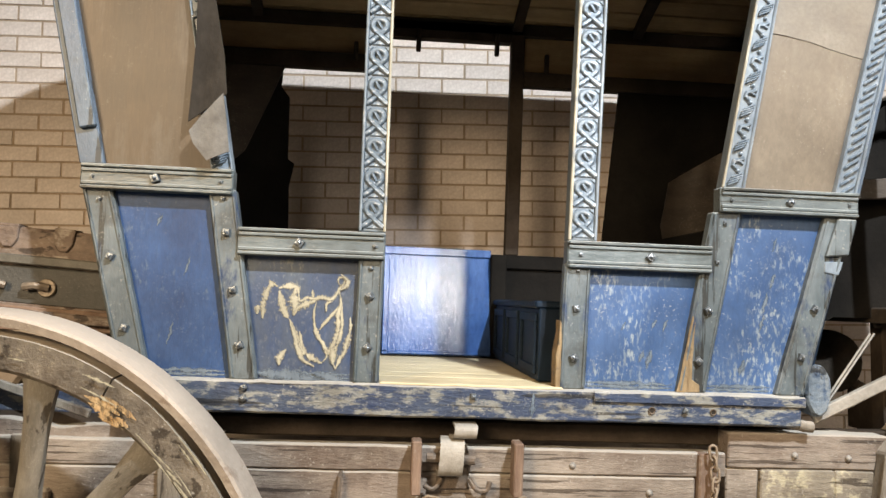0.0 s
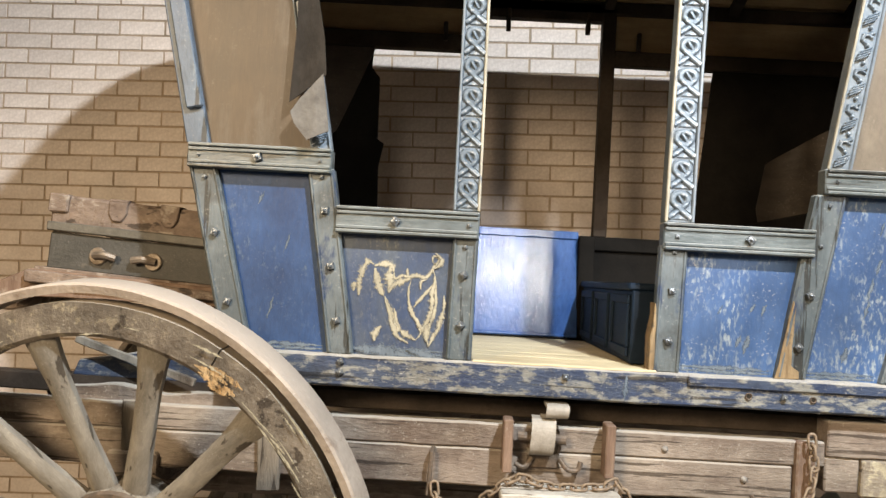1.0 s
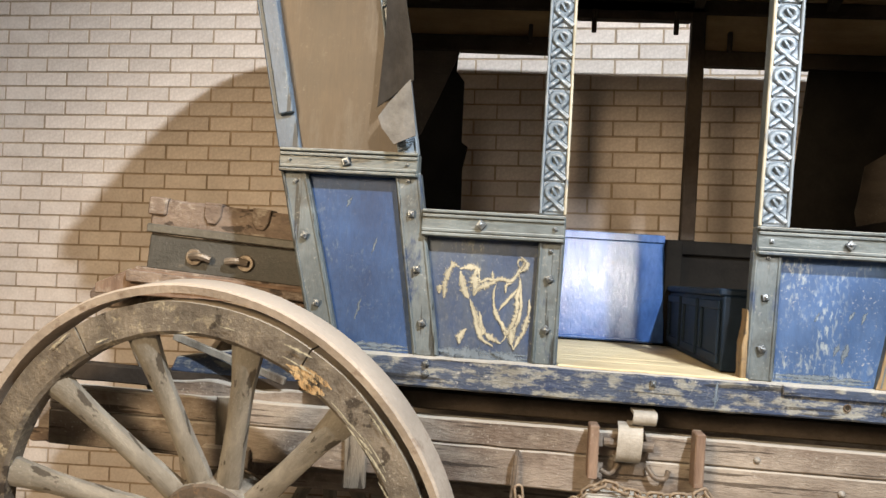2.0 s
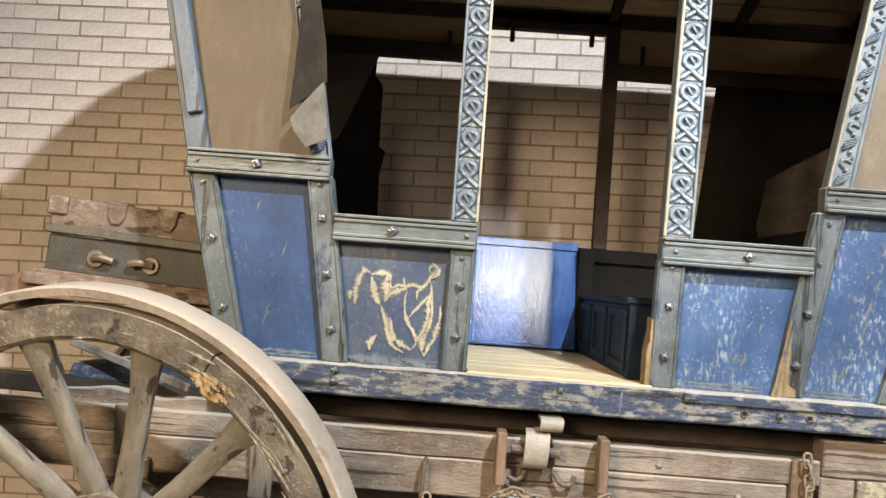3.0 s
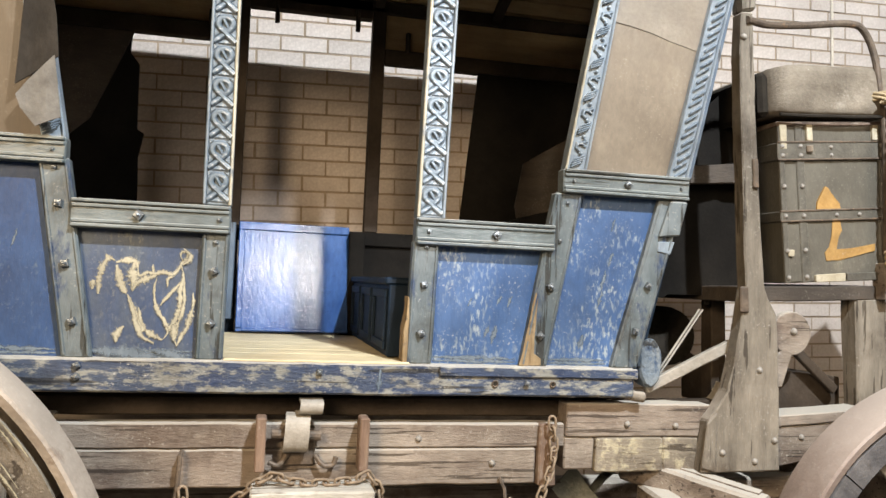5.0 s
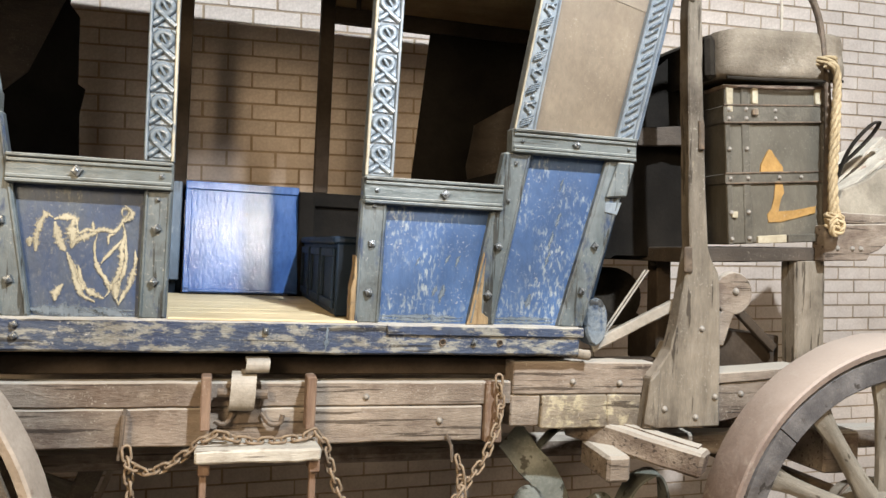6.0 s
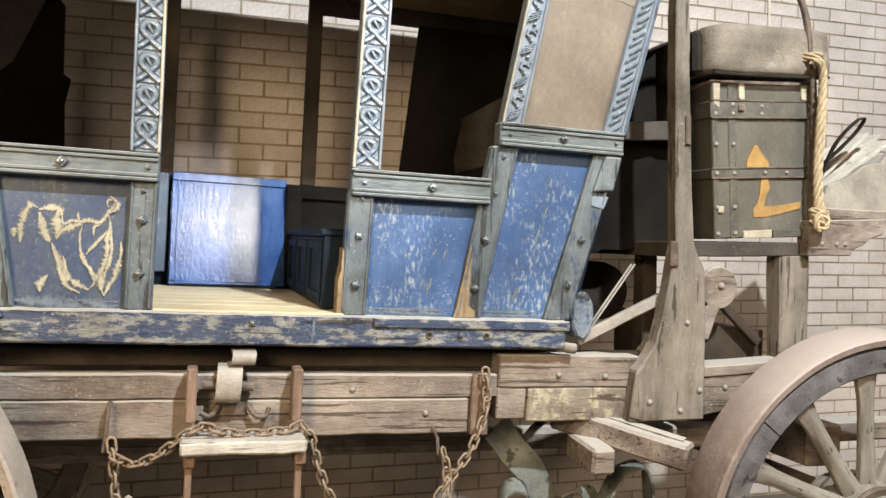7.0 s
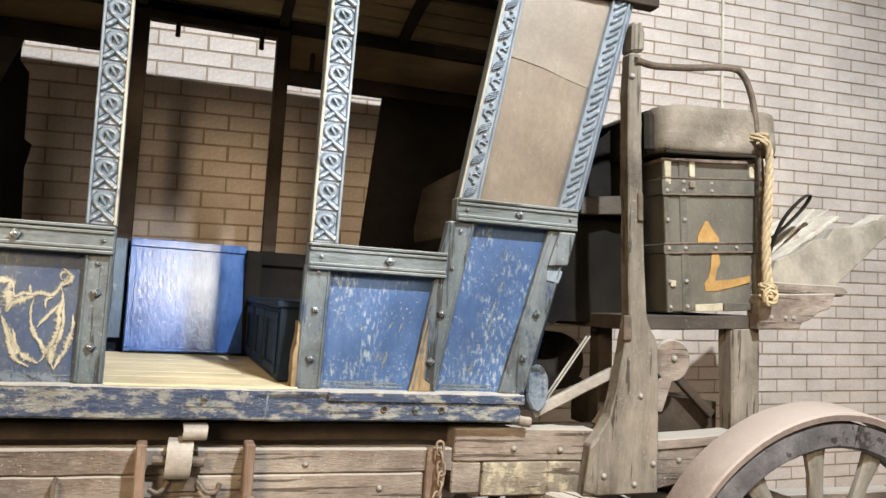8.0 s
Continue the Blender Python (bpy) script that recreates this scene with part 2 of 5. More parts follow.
# Brown wood made lighter to stand for bounce light under the roof.
m_slat = surf("lightened_roof_slat_wood", (0.42, 0.295, 0.155), (0.54, 0.395, 0.22), (0.5, 4, 4), 7, rough=(0.6, 0.8))
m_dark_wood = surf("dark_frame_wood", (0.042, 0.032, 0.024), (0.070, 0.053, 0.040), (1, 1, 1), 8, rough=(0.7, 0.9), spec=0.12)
m_trunk = surf("black_trunk_canvas", (0.092, 0.082, 0.064), (0.145, 0.130, 0.102), (1, 1, 0.5), 6, (0.22, 0.19, 0.138), (0.58, 0.76), 7, (1, 1, 0.6), rough=(0.45, 0.7), bump=0.35, speck=0.6)
m_old_canvas = surf("greenish_black_canvas", (0.042, 0.041, 0.035), (0.075, 0.070, 0.060), (1, 1, 1), 8, (0.17, 0.145, 0.11), (0.62, 0.76), 12, rough=(0.5, 0.72), bump=0.4, speck=0.5)
# Dark brown boards; on the seat board the tone also stands for shade.
m_dark_board = surf("dark_brown_and_shaded_board", (0.042, 0.032, 0.024), (0.078, 0.060, 0.046), (0.6, 2, 2), 7, (0.14, 0.115, 0.09), (0.60, 0.72), 10, rough=(0.6, 0.82), bump=0.4, speck=0.5)
m_trunk_lid = surf("torn_brown_leather", (0.13, 0.088, 0.065), (0.25, 0.185, 0.14), (0.6, 1, 1), 13, (0.40, 0.34, 0.28), (0.55, 0.66), 22, (0.6, 1, 1), (0.6, 0.8), bump=0.9, crack=(2, 5, 5), speck=0.5)
m_trunk_band = surf("dark_trunk_band", (0.078, 0.071, 0.058), (0.135, 0.122, 0.098), (1, 1, 1), 16, (0.23, 0.20, 0.15), (0.62, 0.72), 18, rough=(0.4, 0.62), bump=0.35, speck=0.5)
m_brass = surf("tarnished_brass", (0.21, 0.165, 0.125), (0.33, 0.275, 0.215), (1, 1, 1), 30, rough=(0.4, 0.6), metal=0.5, bump=0.3)
m_patch = surf("pale_torn_patch", (0.42, 0.36, 0.25), (0.54, 0.48, 0.36), (1, 1, 1), 25, rough=(0.7, 0.9))
m_paper = surf("pale_brown_paper", (0.185, 0.148, 0.110), (0.235, 0.195, 0.15), (1, 1, 1), 3.5, (0.29, 0.25, 0.20), (0.55, 0.75), 5, rough=(0.36, 0.55), bump=0.15)
m_lining = surf("pale_torn_lining", (0.52, 0.46, 0.38), (0.64, 0.59, 0.50), (0.6, 2, 2), 7, (0.30, 0.18, 0.13), (0.60, 0.68), 9, rough=(0.75, 0.92), bump=0.4)
m_rub = surf("rubbed_to_wood", (0.36, 0.325, 0.235), (0.47, 0.43, 0.32), (1, 1, 0.5), 20, rough=(0.6, 0.8), bump=0.2, alpha=60.0, soft_edge=True)
m_rub_grey = surf("paint_worn_thin", (0.105, 0.138, 0.180), (0.165, 0.198, 0.232), (1, 1, 0.5), 20, rough=(0.6, 0.8), bump=0.2, alpha=75.0, soft_edge=True)
m_scar = surf("splintered_wood", (0.40, 0.23, 0.09), (0.55, 0.40, 0.22), (1, 1, 1), 30, rough=(0.6, 0.8), bump=0.4, alpha=45.0)
m_orange = surf("orange_paint_mark", (0.36, 0.20, 0.055), (0.46, 0.27, 0.085), (1, 1, 1), 20, rough=(0.6, 0.8), bump=0.2, speck=0.6)
m_cushion = surf("worn_suede_cushion", (0.145, 0.115, 0.083), (0.285, 0.240, 0.185), (1, 1, 1.4), 5, (0.42, 0.37, 0.30), (0.58, 0.74), 6, rough=(0.75, 0.92), bump=0.6, speck=0.6)
m_rope = surf("hemp_rope", (0.42, 0.31, 0.17), (0.56, 0.44, 0.27), (1, 1, 1), 40, rough=(0.8, 0.95), bump=0.5)
m_harness = surf("dusty_grey_green_leather", (0.13, 0.14, 0.118), (0.25, 0.255, 0.22), (1, 1, 1), 7, (0.33, 0.31, 0.25), (0.60, 0.72), 8, rough=(0.7, 0.9), bump=0.6, crack=(4, 4, 4), speck=0.7)
m_sack = surf("dirty_canvas", (0.27, 0.235, 0.185), (0.40, 0.355, 0.285), (1, 1, 1), 7, (0.17, 0.135, 0.095), (0.58, 0.70), 6, rough=(0.75, 0.92), bump=0.5, speck=0.5)


# ---- mesh helpers ----
def part(name, bm, material, parent=None, label=""):
    me = bpy.data.meshes.new(name)
    bm.to_mesh(me)
    bm.free()
    me.materials.append(material)
    ob = new(name, me)
    if parent:
        ob.parent = parent
    return tagged(ob, label)


def thing(name, label, category, m=None, group="", kind=""):
    ob = new(name)
    ob.empty_display_size = 0.1
    if m:
        ob.matrix_world = m
    return tagged(ob, label, category, group, kind)


def smooth(ob, degrees=40):
    for p in ob.data.polygons:
        p.use_smooth = True
    ob.data.set_sharp_from_angle(angle=radians(degrees))
    return ob


def prism(pts, y0, y1, bevel=0.003, bm=None):
    """A polygon of (x, z) points, in counter-clockwise order as seen from -y, drawn out from y0 to y1."""
    out = bm or bmesh.new()
    a = [out.verts.new((x, y0, z)) for x, z in pts]
    b = [out.verts.new((x, y1, z)) for x, z in pts]
    n = len(pts)
    fs = [out.faces.new(a), out.faces.new(b[::-1])]
    for i in range(n):
        fs.append(out.faces.new((a[i], b[i], b[(i + 1) % n], a[(i + 1) % n])))
    bmesh.ops.recalc_face_normals(out, faces=fs)
    if bevel:
        es = list({e for f in fs for e in f.edges})
        bmesh.ops.bevel(out, geom=es, offset=bevel, segments=1, affect="EDGES", clamp_overlap=True)
    return out


def block(x0, x1, y0, y1, z0, z1, bevel=0.003, bm=None):
    return prism([(x0, z0), (x1, z0), (x1, z1), (x0, z1)], y0, y1, bevel, bm)


def tube(points, r, sides=8, closed=False, bm=None, r_end=None):
    """A round bar along points, by parallel frames."""
    out = bm or bmesh.new()
    pts = [Vector(p) for p in points]
    n = len(pts)
    rings = []
    up = None
    for i, p in enumerate(pts):
        d = (pts[(i + 1) % n] - pts[i - 1]) if closed else pts[min(i + 1, n - 1)] - pts[max(i - 1, 0)]
        d.normalize()
        if up is None:
            up = d.orthogonal().normalized()
        up = (up - d * up.dot(d)).normalized()
        side = d.cross(up)
        rr = r if r_end is None else r + (r_end - r) * i / (n - 1)
        rings.append([out.verts.new(p + (up * math.cos(2 * math.pi * k / sides) + side * math.sin(2 * math.pi * k / sides)) * rr) for k in range(sides)])
    for i in range(n if closed else n - 1):
        a, b = rings[i], rings[(i + 1) % n]
        shift = 0
        if closed and i == n - 1:
            shift = min(range(sides), key=lambda q: (a[0].co - b[q].co).length)
        for k in range(sides):
            out.faces.new((a[k], a[(k + 1) % sides], b[(k + 1 + shift) % sides], b[(k + shift) % sides]))
    if not closed:
        out.faces.new(rings[0][::-1])
        out.faces.new(rings[-1])
    return out


def glide(points, n=6):
    """A smooth line through points."""
    ps = [Vector(p) for p in points]
    ps = [2 * ps[0] - ps[1]] + ps + [2 * ps[-1] - ps[-2]]
    out = []
    for i in range(1, len(ps) - 2):
        a, b, c, d = ps[i - 1:i + 3]
        for k in range(n):
            t = k / n
            out.append(0.5 * (2 * b + (c - a) * t + (2 * a - 5 * b + 4 * c - d) * t * t + (3 * b - a - 3 * c + d) * t ** 3))
    return out + [ps[-2]]


def lathe(profile, axis_y=True, n=32, a0=0.0, a1=2 * math.pi, bm=None):
    """A profile of (radius, y), a closed loop, turned round the y axis; an arc if a0 and a1 are given."""
    out = bm or bmesh.new()
    full = abs(a1 - a0 - 2 * math.pi) < 1e-6
    steps = n if full else n + 1
    rows = []
    for i in range(steps):
        a = a0 + (a1 - a0) * i / n
        rows.append([out.verts.new((r * math.cos(a), y, r * math.sin(a))) for r, y in profile])
    k = len(profile)
    for i in range(n):
        p, q = rows[i], rows[(i + 1) % steps]
        for j in range(k):
            out.faces.new((p[j], p[(j + 1) % k], q[(j + 1) % k], q[j]))
    if not full:
        out.faces.new(rows[0])
        out.faces.new(rows[-1][::-1])
    bmesh.ops.recalc_face_normals(out, faces=out.faces[:])
    return out


def uneven(bm, amount, scale=6.0, seed=0.0):
    for v in bm.verts:
        v.co += Vector(noise.noise_vector(v.co * scale + Vector((seed, seed * 2, 0)))) * amount
    return bm


def worn(bm, amount, step=0.05, seed=0.0):
    """Cut a long piece into short lengths and knock its edges about at two scales."""
    lo = [min(v.co[k] for v in bm.verts) for k in range(3)]
    hi = [max(v.co[k] for v in bm.verts) for k in range(3)]
    axis = max((0, 2), key=lambda k: hi[k] - lo[k])
    n = min(48, int((hi[axis] - lo[axis]) / step))
    nrm = Vector((0, 0, 0))
    nrm[axis] = 1
    for i in range(1, n):
        at = Vector((0, 0, 0))
        at[axis] = lo[axis] + (hi[axis] - lo[axis]) * (i + 0.3 * noise.noise(Vector((i * 1.7, seed, 0)))) / n
        bmesh.ops.bisect_plane(bm, geom=bm.verts[:] + bm.edges[:] + bm.faces[:], plane_co=at, plane_no=nrm)
    for v in bm.verts:
        d = Vector(noise.noise_vector(v.co * 5 + Vector((seed, 0, seed)))) + 0.8 * Vector(noise.noise_vector(v.co * 23 + Vector((0, seed, 0))))
        v.co += d * amount
    return bm


# ---- the room ----
WALL, FLOOR = 1.83, -0.135


def room_slab(name, x0, x1, y0, y1, z0, z1, mat, label):
    ob = part(name, block(x0, x1, y0, y1, z0, z1, 0), mat)
    return tagged(ob, label, name.split("_")[0], kind="structure")


room_slab("floor", -6, 7, -7, WALL + 0.2, -0.3, FLOOR, m_concrete, "plain dark brown museum floor")
room_slab("ceiling", -6, 7, -7, WALL + 0.2, 6.2, 6.4, m_plaster, "plain plaster ceiling above the hall")
room_slab("wall_west", -6.2, -6, -7, WALL + 0.2, FLOOR, 6.2, m_plaster, "plain plaster wall at the hall's end")
room_slab("wall_east", 7, 7.2, -7, WALL + 0.2, FLOOR, 6.2, m_plaster, "plain plaster wall at the hall's other end")
room_slab("wall_south", -6, 7, -7.2, -7, FLOOR, 6.2, m_plaster, "plain plaster wall behind the viewer")
wall = room_slab("wall_north", -6, 7, WALL + 0.003, WALL + 0.2, FLOOR, 6.2, m_mortar, "cream brick wall with recessed tan mortar joints")

# ---- the stagecoach ----
LEAN = pose(0, 0, 1.24, 0, 1.75, 0) @ pose(0, 0, -1.24)
coach = thing("stagecoach", "old blue stagecoach with worn paint and missing door", "stagecoach", LEAN)
FAR = 1.25


def bolt_mesh():
    bm = lathe([(0.0005, -0.020), (0.0045, -0.019), (0.0052, -0.012), (0.0115, -0.0115), (0.0135, -0.009), (0.0135, 0.0), (0.0005, 0.0)], n=4)
    ob = part("bolt", bm, m_bolt)
    me = ob.data
    bpy.data.objects.remove(ob)
    return me


BOLT = bolt_mesh()


def bolt(parent, x, y, z, s=1.0):
    ob = new("bolt", BOLT)
    ob.parent = parent
    ob.matrix_basis = pose(x, y, z, 0, 31 + 170 * x + 90 * z, 0) @ Matrix.Scale(s, 4)
    return ob


def rivet_mesh():
    bm = lathe([(0.0005, -0.009), (0.006, -0.0075), (0.0105, -0.0035), (0.012, 0.0), (0.0005, 0.0)], n=10)
    ob = part("rivet", bm, m_bolt_pale)
    me = ob.data
    bpy.data.objects.remove(ob)
    return me


RIVET = rivet_mesh()


def rivet(parent, x, y, z, s=1.0):
    ob = new("rivet", RIVET)
    ob.parent = parent
    ob.matrix_basis = pose(x, y, z, 0, 170 * x, 0) @ Matrix.Scale(s, 4)
    return ob


def slanted(xb, zb, xt, zt, w, wt=None):
    wt = wt or w
    return [(xb, zb), (xb + w, zb), (xt + wt, zt), (xt, zt)]


def stile(xb, zb, xt, zt, w, wt, bolts, mat=None, name="stile", label="grey-green upright frame post"):
    ob = part(name, worn(prism(slanted(xb, zb, xt, zt, w, wt), -0.012, 0.03, 0.004), 0.0016, 0.05, xb), mat or m_green, coach, label)
    for side in (0.10, 0.90):
        a, b = xb + w * side, xt + wt * side
        part("bead", prism(slanted(a - 0.004, zb + 0.005, b - 0.004, zt - 0.005, 0.008), -0.017, -0.01, 0.002), mat or m_green, ob)
    for f, s in bolts:
        bolt(ob, xb + (xt - xb) * f + (w + (wt - w) * f) / 2, -0.013, zb + (zt - zb) * f, s)
    return ob


def belt(x0, x1, z0, z1, bolts, skew=0.0):
    ob = part("belt_rail", worn(prism([(x0 + skew, z0), (x1 + skew, z0), (x1, z1), (x0, z1)], -0.024, 0.035, 0.004), 0.0010, 0.05, x0), m_rail, coach, "moulded grey-green belt rail")
    for z, d in ((z1 - 0.006, -0.036), (z1 - 0.020, -0.031), (z0 + 0.006, -0.034), (z0 + 0.019, -0.030)):
        part("moulding", block(x0 + 0.004, x1 - 0.004, d, -0.02, z - 0.005, z + 0.005, 0.002), m_rail, ob)
    for f, s in bolts:
        bolt(ob, x0 + (x1 - x0) * f, -0.025, (z0 + z1) / 2, s)
    return ob


def panel(pts, mat, label):
    return part("panel", prism(pts, 0.014, 0.024, 0.0), mat, coach, label)


SILL_T, SILL_B = 1.243, 1.145
part("sill", worn(block(-1.08, 1.020, -0.03, 0.06, SILL_B, SILL_T, 0.006), 0.0030, 0.045), m_sill, coach, "long sill with flaking blue paint")
part("sill_moulding", worn(block(0.345, 1.028, -0.040, -0.028, 1.207, 1.241, 0.004), 0.0022, 0.04), m_sill, coach)
for x, z in ((-0.724, 1.223), (-0.724, 1.190), (0.639, 1.188), (-0.03, 1.215)):
    bolt(coach, x, -0.031, z, 0.9)
for x, z, r in ((0.531, 1.186, 0.012), (0.728, 1.186, 0.011)):
    hole = part("bolt_hole", lathe([(r * 0.55, -0.0005), (r * 0.8, -0.0035), (r, 0.0)], n=12), m_iron, coach)
    hole.matrix_basis = pose(x, -0.0335, z)
    # Black disc stands in for the shade inside the uncut hole.
    dark = part("bolt_socket", lathe([(0.0004, -0.0008), (r * 0.62, -0.0008), (r * 0.62, 0.006), (0.0004, 0.006)], n=12), m_black, coach)
    dark.matrix_basis = pose(x, -0.0335, z)

# lower frame, rear to front
stile(-1.10, SILL_T, -1.245, 1.82, 0.09, 0.09, ((0.25, 1.1), (0.62, 1.1), (0.92, 0.6)))
stile(-0.772, SILL_T, -0.868, 1.82, 0.082, 0.085, ((0.18, 1.1), (0.47, 1.1), (0.77, 1.1), (0.95, 0.6)))
stile(-0.402, SILL_T, -0.398, 1.635, 0.08, 0.08, ((0.28, 1.1), (0.68, 1.1), (0.9, 0.6)))
stile(0.238, SILL_T, 0.249, 1.635, 0.085, 0.085, ((0.25, 1.1), (0.643, 1.0), (0.95, 0.6)))
stile(0.620, SILL_T, 0.722, 1.82, 0.091, 0.098, ((0.174, 1.1), (0.452, 1.1), (0.72, 0.6), (0.94, 0.6)))
stile(0.942, SILL_T, 1.101, 1.82, 0.092, 0.092, ((0.213, 1.1), (0.482, 1.1), (0.92, 0.5)))
belt(-1.246, -0.790, 1.802, 1.880, ((0.08, 0.5), (0.49, 1.3), (0.92, 0.5)))
belt(-0.770, -0.318, 1.622, 1.706, ((0.42, 1.3), (0.93, 0.6)))
belt(0.253, 0.722, 1.622, 1.708, ((0.09, 0.6), (0.567, 1.2)))
belt(0.744, 1.205, 1.82, 1.90, ((0.08, 0.5), (0.50, 1.1), (0.93, 0.5)))
part("bare_edge", worn(prism([(0.226, SILL_T + 0.002), (0.243, SILL_T + 0.002), (0.245, 1.36), (0.245, 1.45), (0.240, 1.46), (0.236, 1.40), (0.228, 1.35)], -0.014, 0.05, 0.002), 0.004, 0.012), m_raw, coach, "splintered orange bare wood edge")
part("splint", worn(prism([(0.614, SILL_T + 0.001), (0.690, SILL_T + 0.001), (0.690, 1.268), (0.666, 1.285), (0.668, 1.36), (0.672, 1.42), (0.673, 1.465), (0.664, 1.485), (0.655, 1.44), (0.641, 1.36), (0.628, 1.29)], -0.0155, -0.008, 0.002), 0.003, 0.012), m_raw, coach, "bare orange wood where paint is gone")
panel([(-1.03, SILL_T), (-0.76, SILL_T), (-0.85, 1.83), (-1.18, 1.83)], m_blue, "faded blue painted panel")
panel([(-0.70, SILL_T), (-0.39, SILL_T), (-0.39, 1.64), (-0.76, 1.64)], m_blue_bare, "blue panel with rubbed pale scratches")
panel([(0.316, SILL_T), (0.64, SILL_T), (0.728, 1.64), (0.316, 1.64)], m_blue_chipped, "faded blue painted panel with chips")
panel([(0.690, SILL_T), (0.965, SILL_T), (1.13, 1.83), (0.778, 1.83)], m_blue_chipped, "faded blue painted panel with chips")

part("broken_lip", uneven(prism([(1.098, 1.690), (1.172, 1.696), (1.200, 1.815), (1.135, 1.815)], -0.030, -0.011, 0.005), 0.004, 20), m_green, coach, "broken grey-green post facing")
part("post_scar", uneven(prism([(1.096, 1.640), (1.142, 1.632), (1.152, 1.655), (1.160, 1.676), (1.098, 1.674)], -0.0165, -0.011, 0.002), 0.002, 20), m_strip, coach, "pale scraped post face")

# carved window pillars
TOP = 2.80


def ridge(bm, pts, hw, top, closed=False):
    """A rounded raised strand along (x, z) points, standing out to y = top."""
    n = len(pts)
    rows = []
    for i, (x, z) in enumerate(pts):
        a, b = (pts[i - 1], pts[(i + 1) % n]) if closed else (pts[max(i - 1, 0)], pts[min(i + 1, n - 1)])
        d = Vector((b[0] - a[0], b[1] - a[1])).normalized()
        nx, nz = -d.y, d.x
        rows.append([bm.verts.new((x + nx * hw * k, y, z + nz * hw * k)) for k, y in ((-1, -0.008), (-0.85, top + 0.004), (-0.4, top), (0.4, top), (0.85, top + 0.004), (1, -0.008))])
    fs = []
    for i in range(n if closed else n - 1):
        p, q = rows[i], rows[(i + 1) % n]
        for k in range(5):
            fs.append(bm.faces.new((p[k], p[k + 1], q[k + 1], q[k])))
    if not closed:
        fs += [bm.faces.new(rows[0]), bm.faces.new(rows[-1][::-1])]
    bmesh.ops.recalc_face_normals(bm, faces=fs)


def knot_pieces(w, pitch):
    """One carved motif, piece by piece: a looped knot, its two ends crossing below, over a chevron."""
    h, zc = w * 0.40, pitch * 0.66
    out = []

    def keep(name, bm):
        me = bpy.data.meshes.new(name)
        bm.to_mesh(me)
        bm.free()
        me.materials.append(m_carved)
        out.append((name, me))

    def strand(name, pts, hw, top, closed=False):
        bm = bmesh.new()
        ridge(bm, pts, hw, top, closed)
        keep(name, bm)
    strand("loop", [(h * 0.66 * math.cos(a), zc + pitch * 0.205 * math.sin(a)) for a in [k * math.pi / 8 for k in range(16)]], 0.0102, -0.0235, True)
    strand("strand", [(-h * 0.62, pitch * 0.56), (-h * 0.30, pitch * 0.44), (h * 0.25, pitch * 0.27), (h * 0.95, pitch * 0.07)], 0.0088, -0.0255)
    strand("strand", [(h * 0.62, pitch * 0.56), (h * 0.30, pitch * 0.44), (-h * 0.25, pitch * 0.27), (-h * 0.95, pitch * 0.07)], 0.0088, -0.0225)
    strand("twist", [(-h * 0.22, zc + 0.012), (0.0, zc), (h * 0.24, zc - 0.013)], 0.0060, -0.0265)
    for sgn in (-1, 1):
        keep("leaf", prism([(sgn * h * 0.98, pitch * 0.20), (sgn * h * 0.98, pitch * 0.52), (sgn * h * 0.42, pitch * 0.35)][::-sgn], -0.0165, -0.008, 0.0015))
        keep("leaf", prism([(sgn * h * 0.98, pitch * 0.80), (sgn * h * 0.98, pitch * 0.98), (sgn * h * 0.50, pitch * 0.95)][::-sgn], -0.0165, -0.008, 0.0015))
    keep("chevron", prism([(-h * 0.62, 0.002), (h * 0.62, 0.002), (0.0, pitch * 0.17)], -0.0175, -0.008, 0.002))
    return out


def carved_pillar(xb, xt, w, door_side):
    z0, z1 = 1.709, TOP
    lean = (xt - xb) / (z1 - z0)
    ob = part("carved_pillar", prism(slanted(xb, z0, xt, z1, w), -0.012, 0.04, 0.003), m_carved_bed, coach, "carved pillar with an interlaced band")
    for f0, f1, side in ((0.0, 0.105, -1), (0.895, 1.0, 1)):
        part("edge_bead", worn(prism(slanted(xb + w * f0, z0, xt + w * f0, z1, w * (f1 - f0)), -0.025, -0.01, 0.003), 0.0008, 0.03, xb + f0), m_worn_edge if side == door_side else m_strip, ob)
    pitch = 0.0965
    pieces = knot_pieces(w, pitch)
    for i in range(11):
        z = z0 + 0.008 + i * pitch
        for name, me in pieces:
            k = new(name, me)
            k.parent = ob
            k.matrix_basis = pose(xb + w / 2 + lean * (z - z0), 0, z)
    return ob


carved_pillar(-0.402, -0.408, 0.084, 1)
carved_pillar(0.255, 0.277, 0.091, -1)


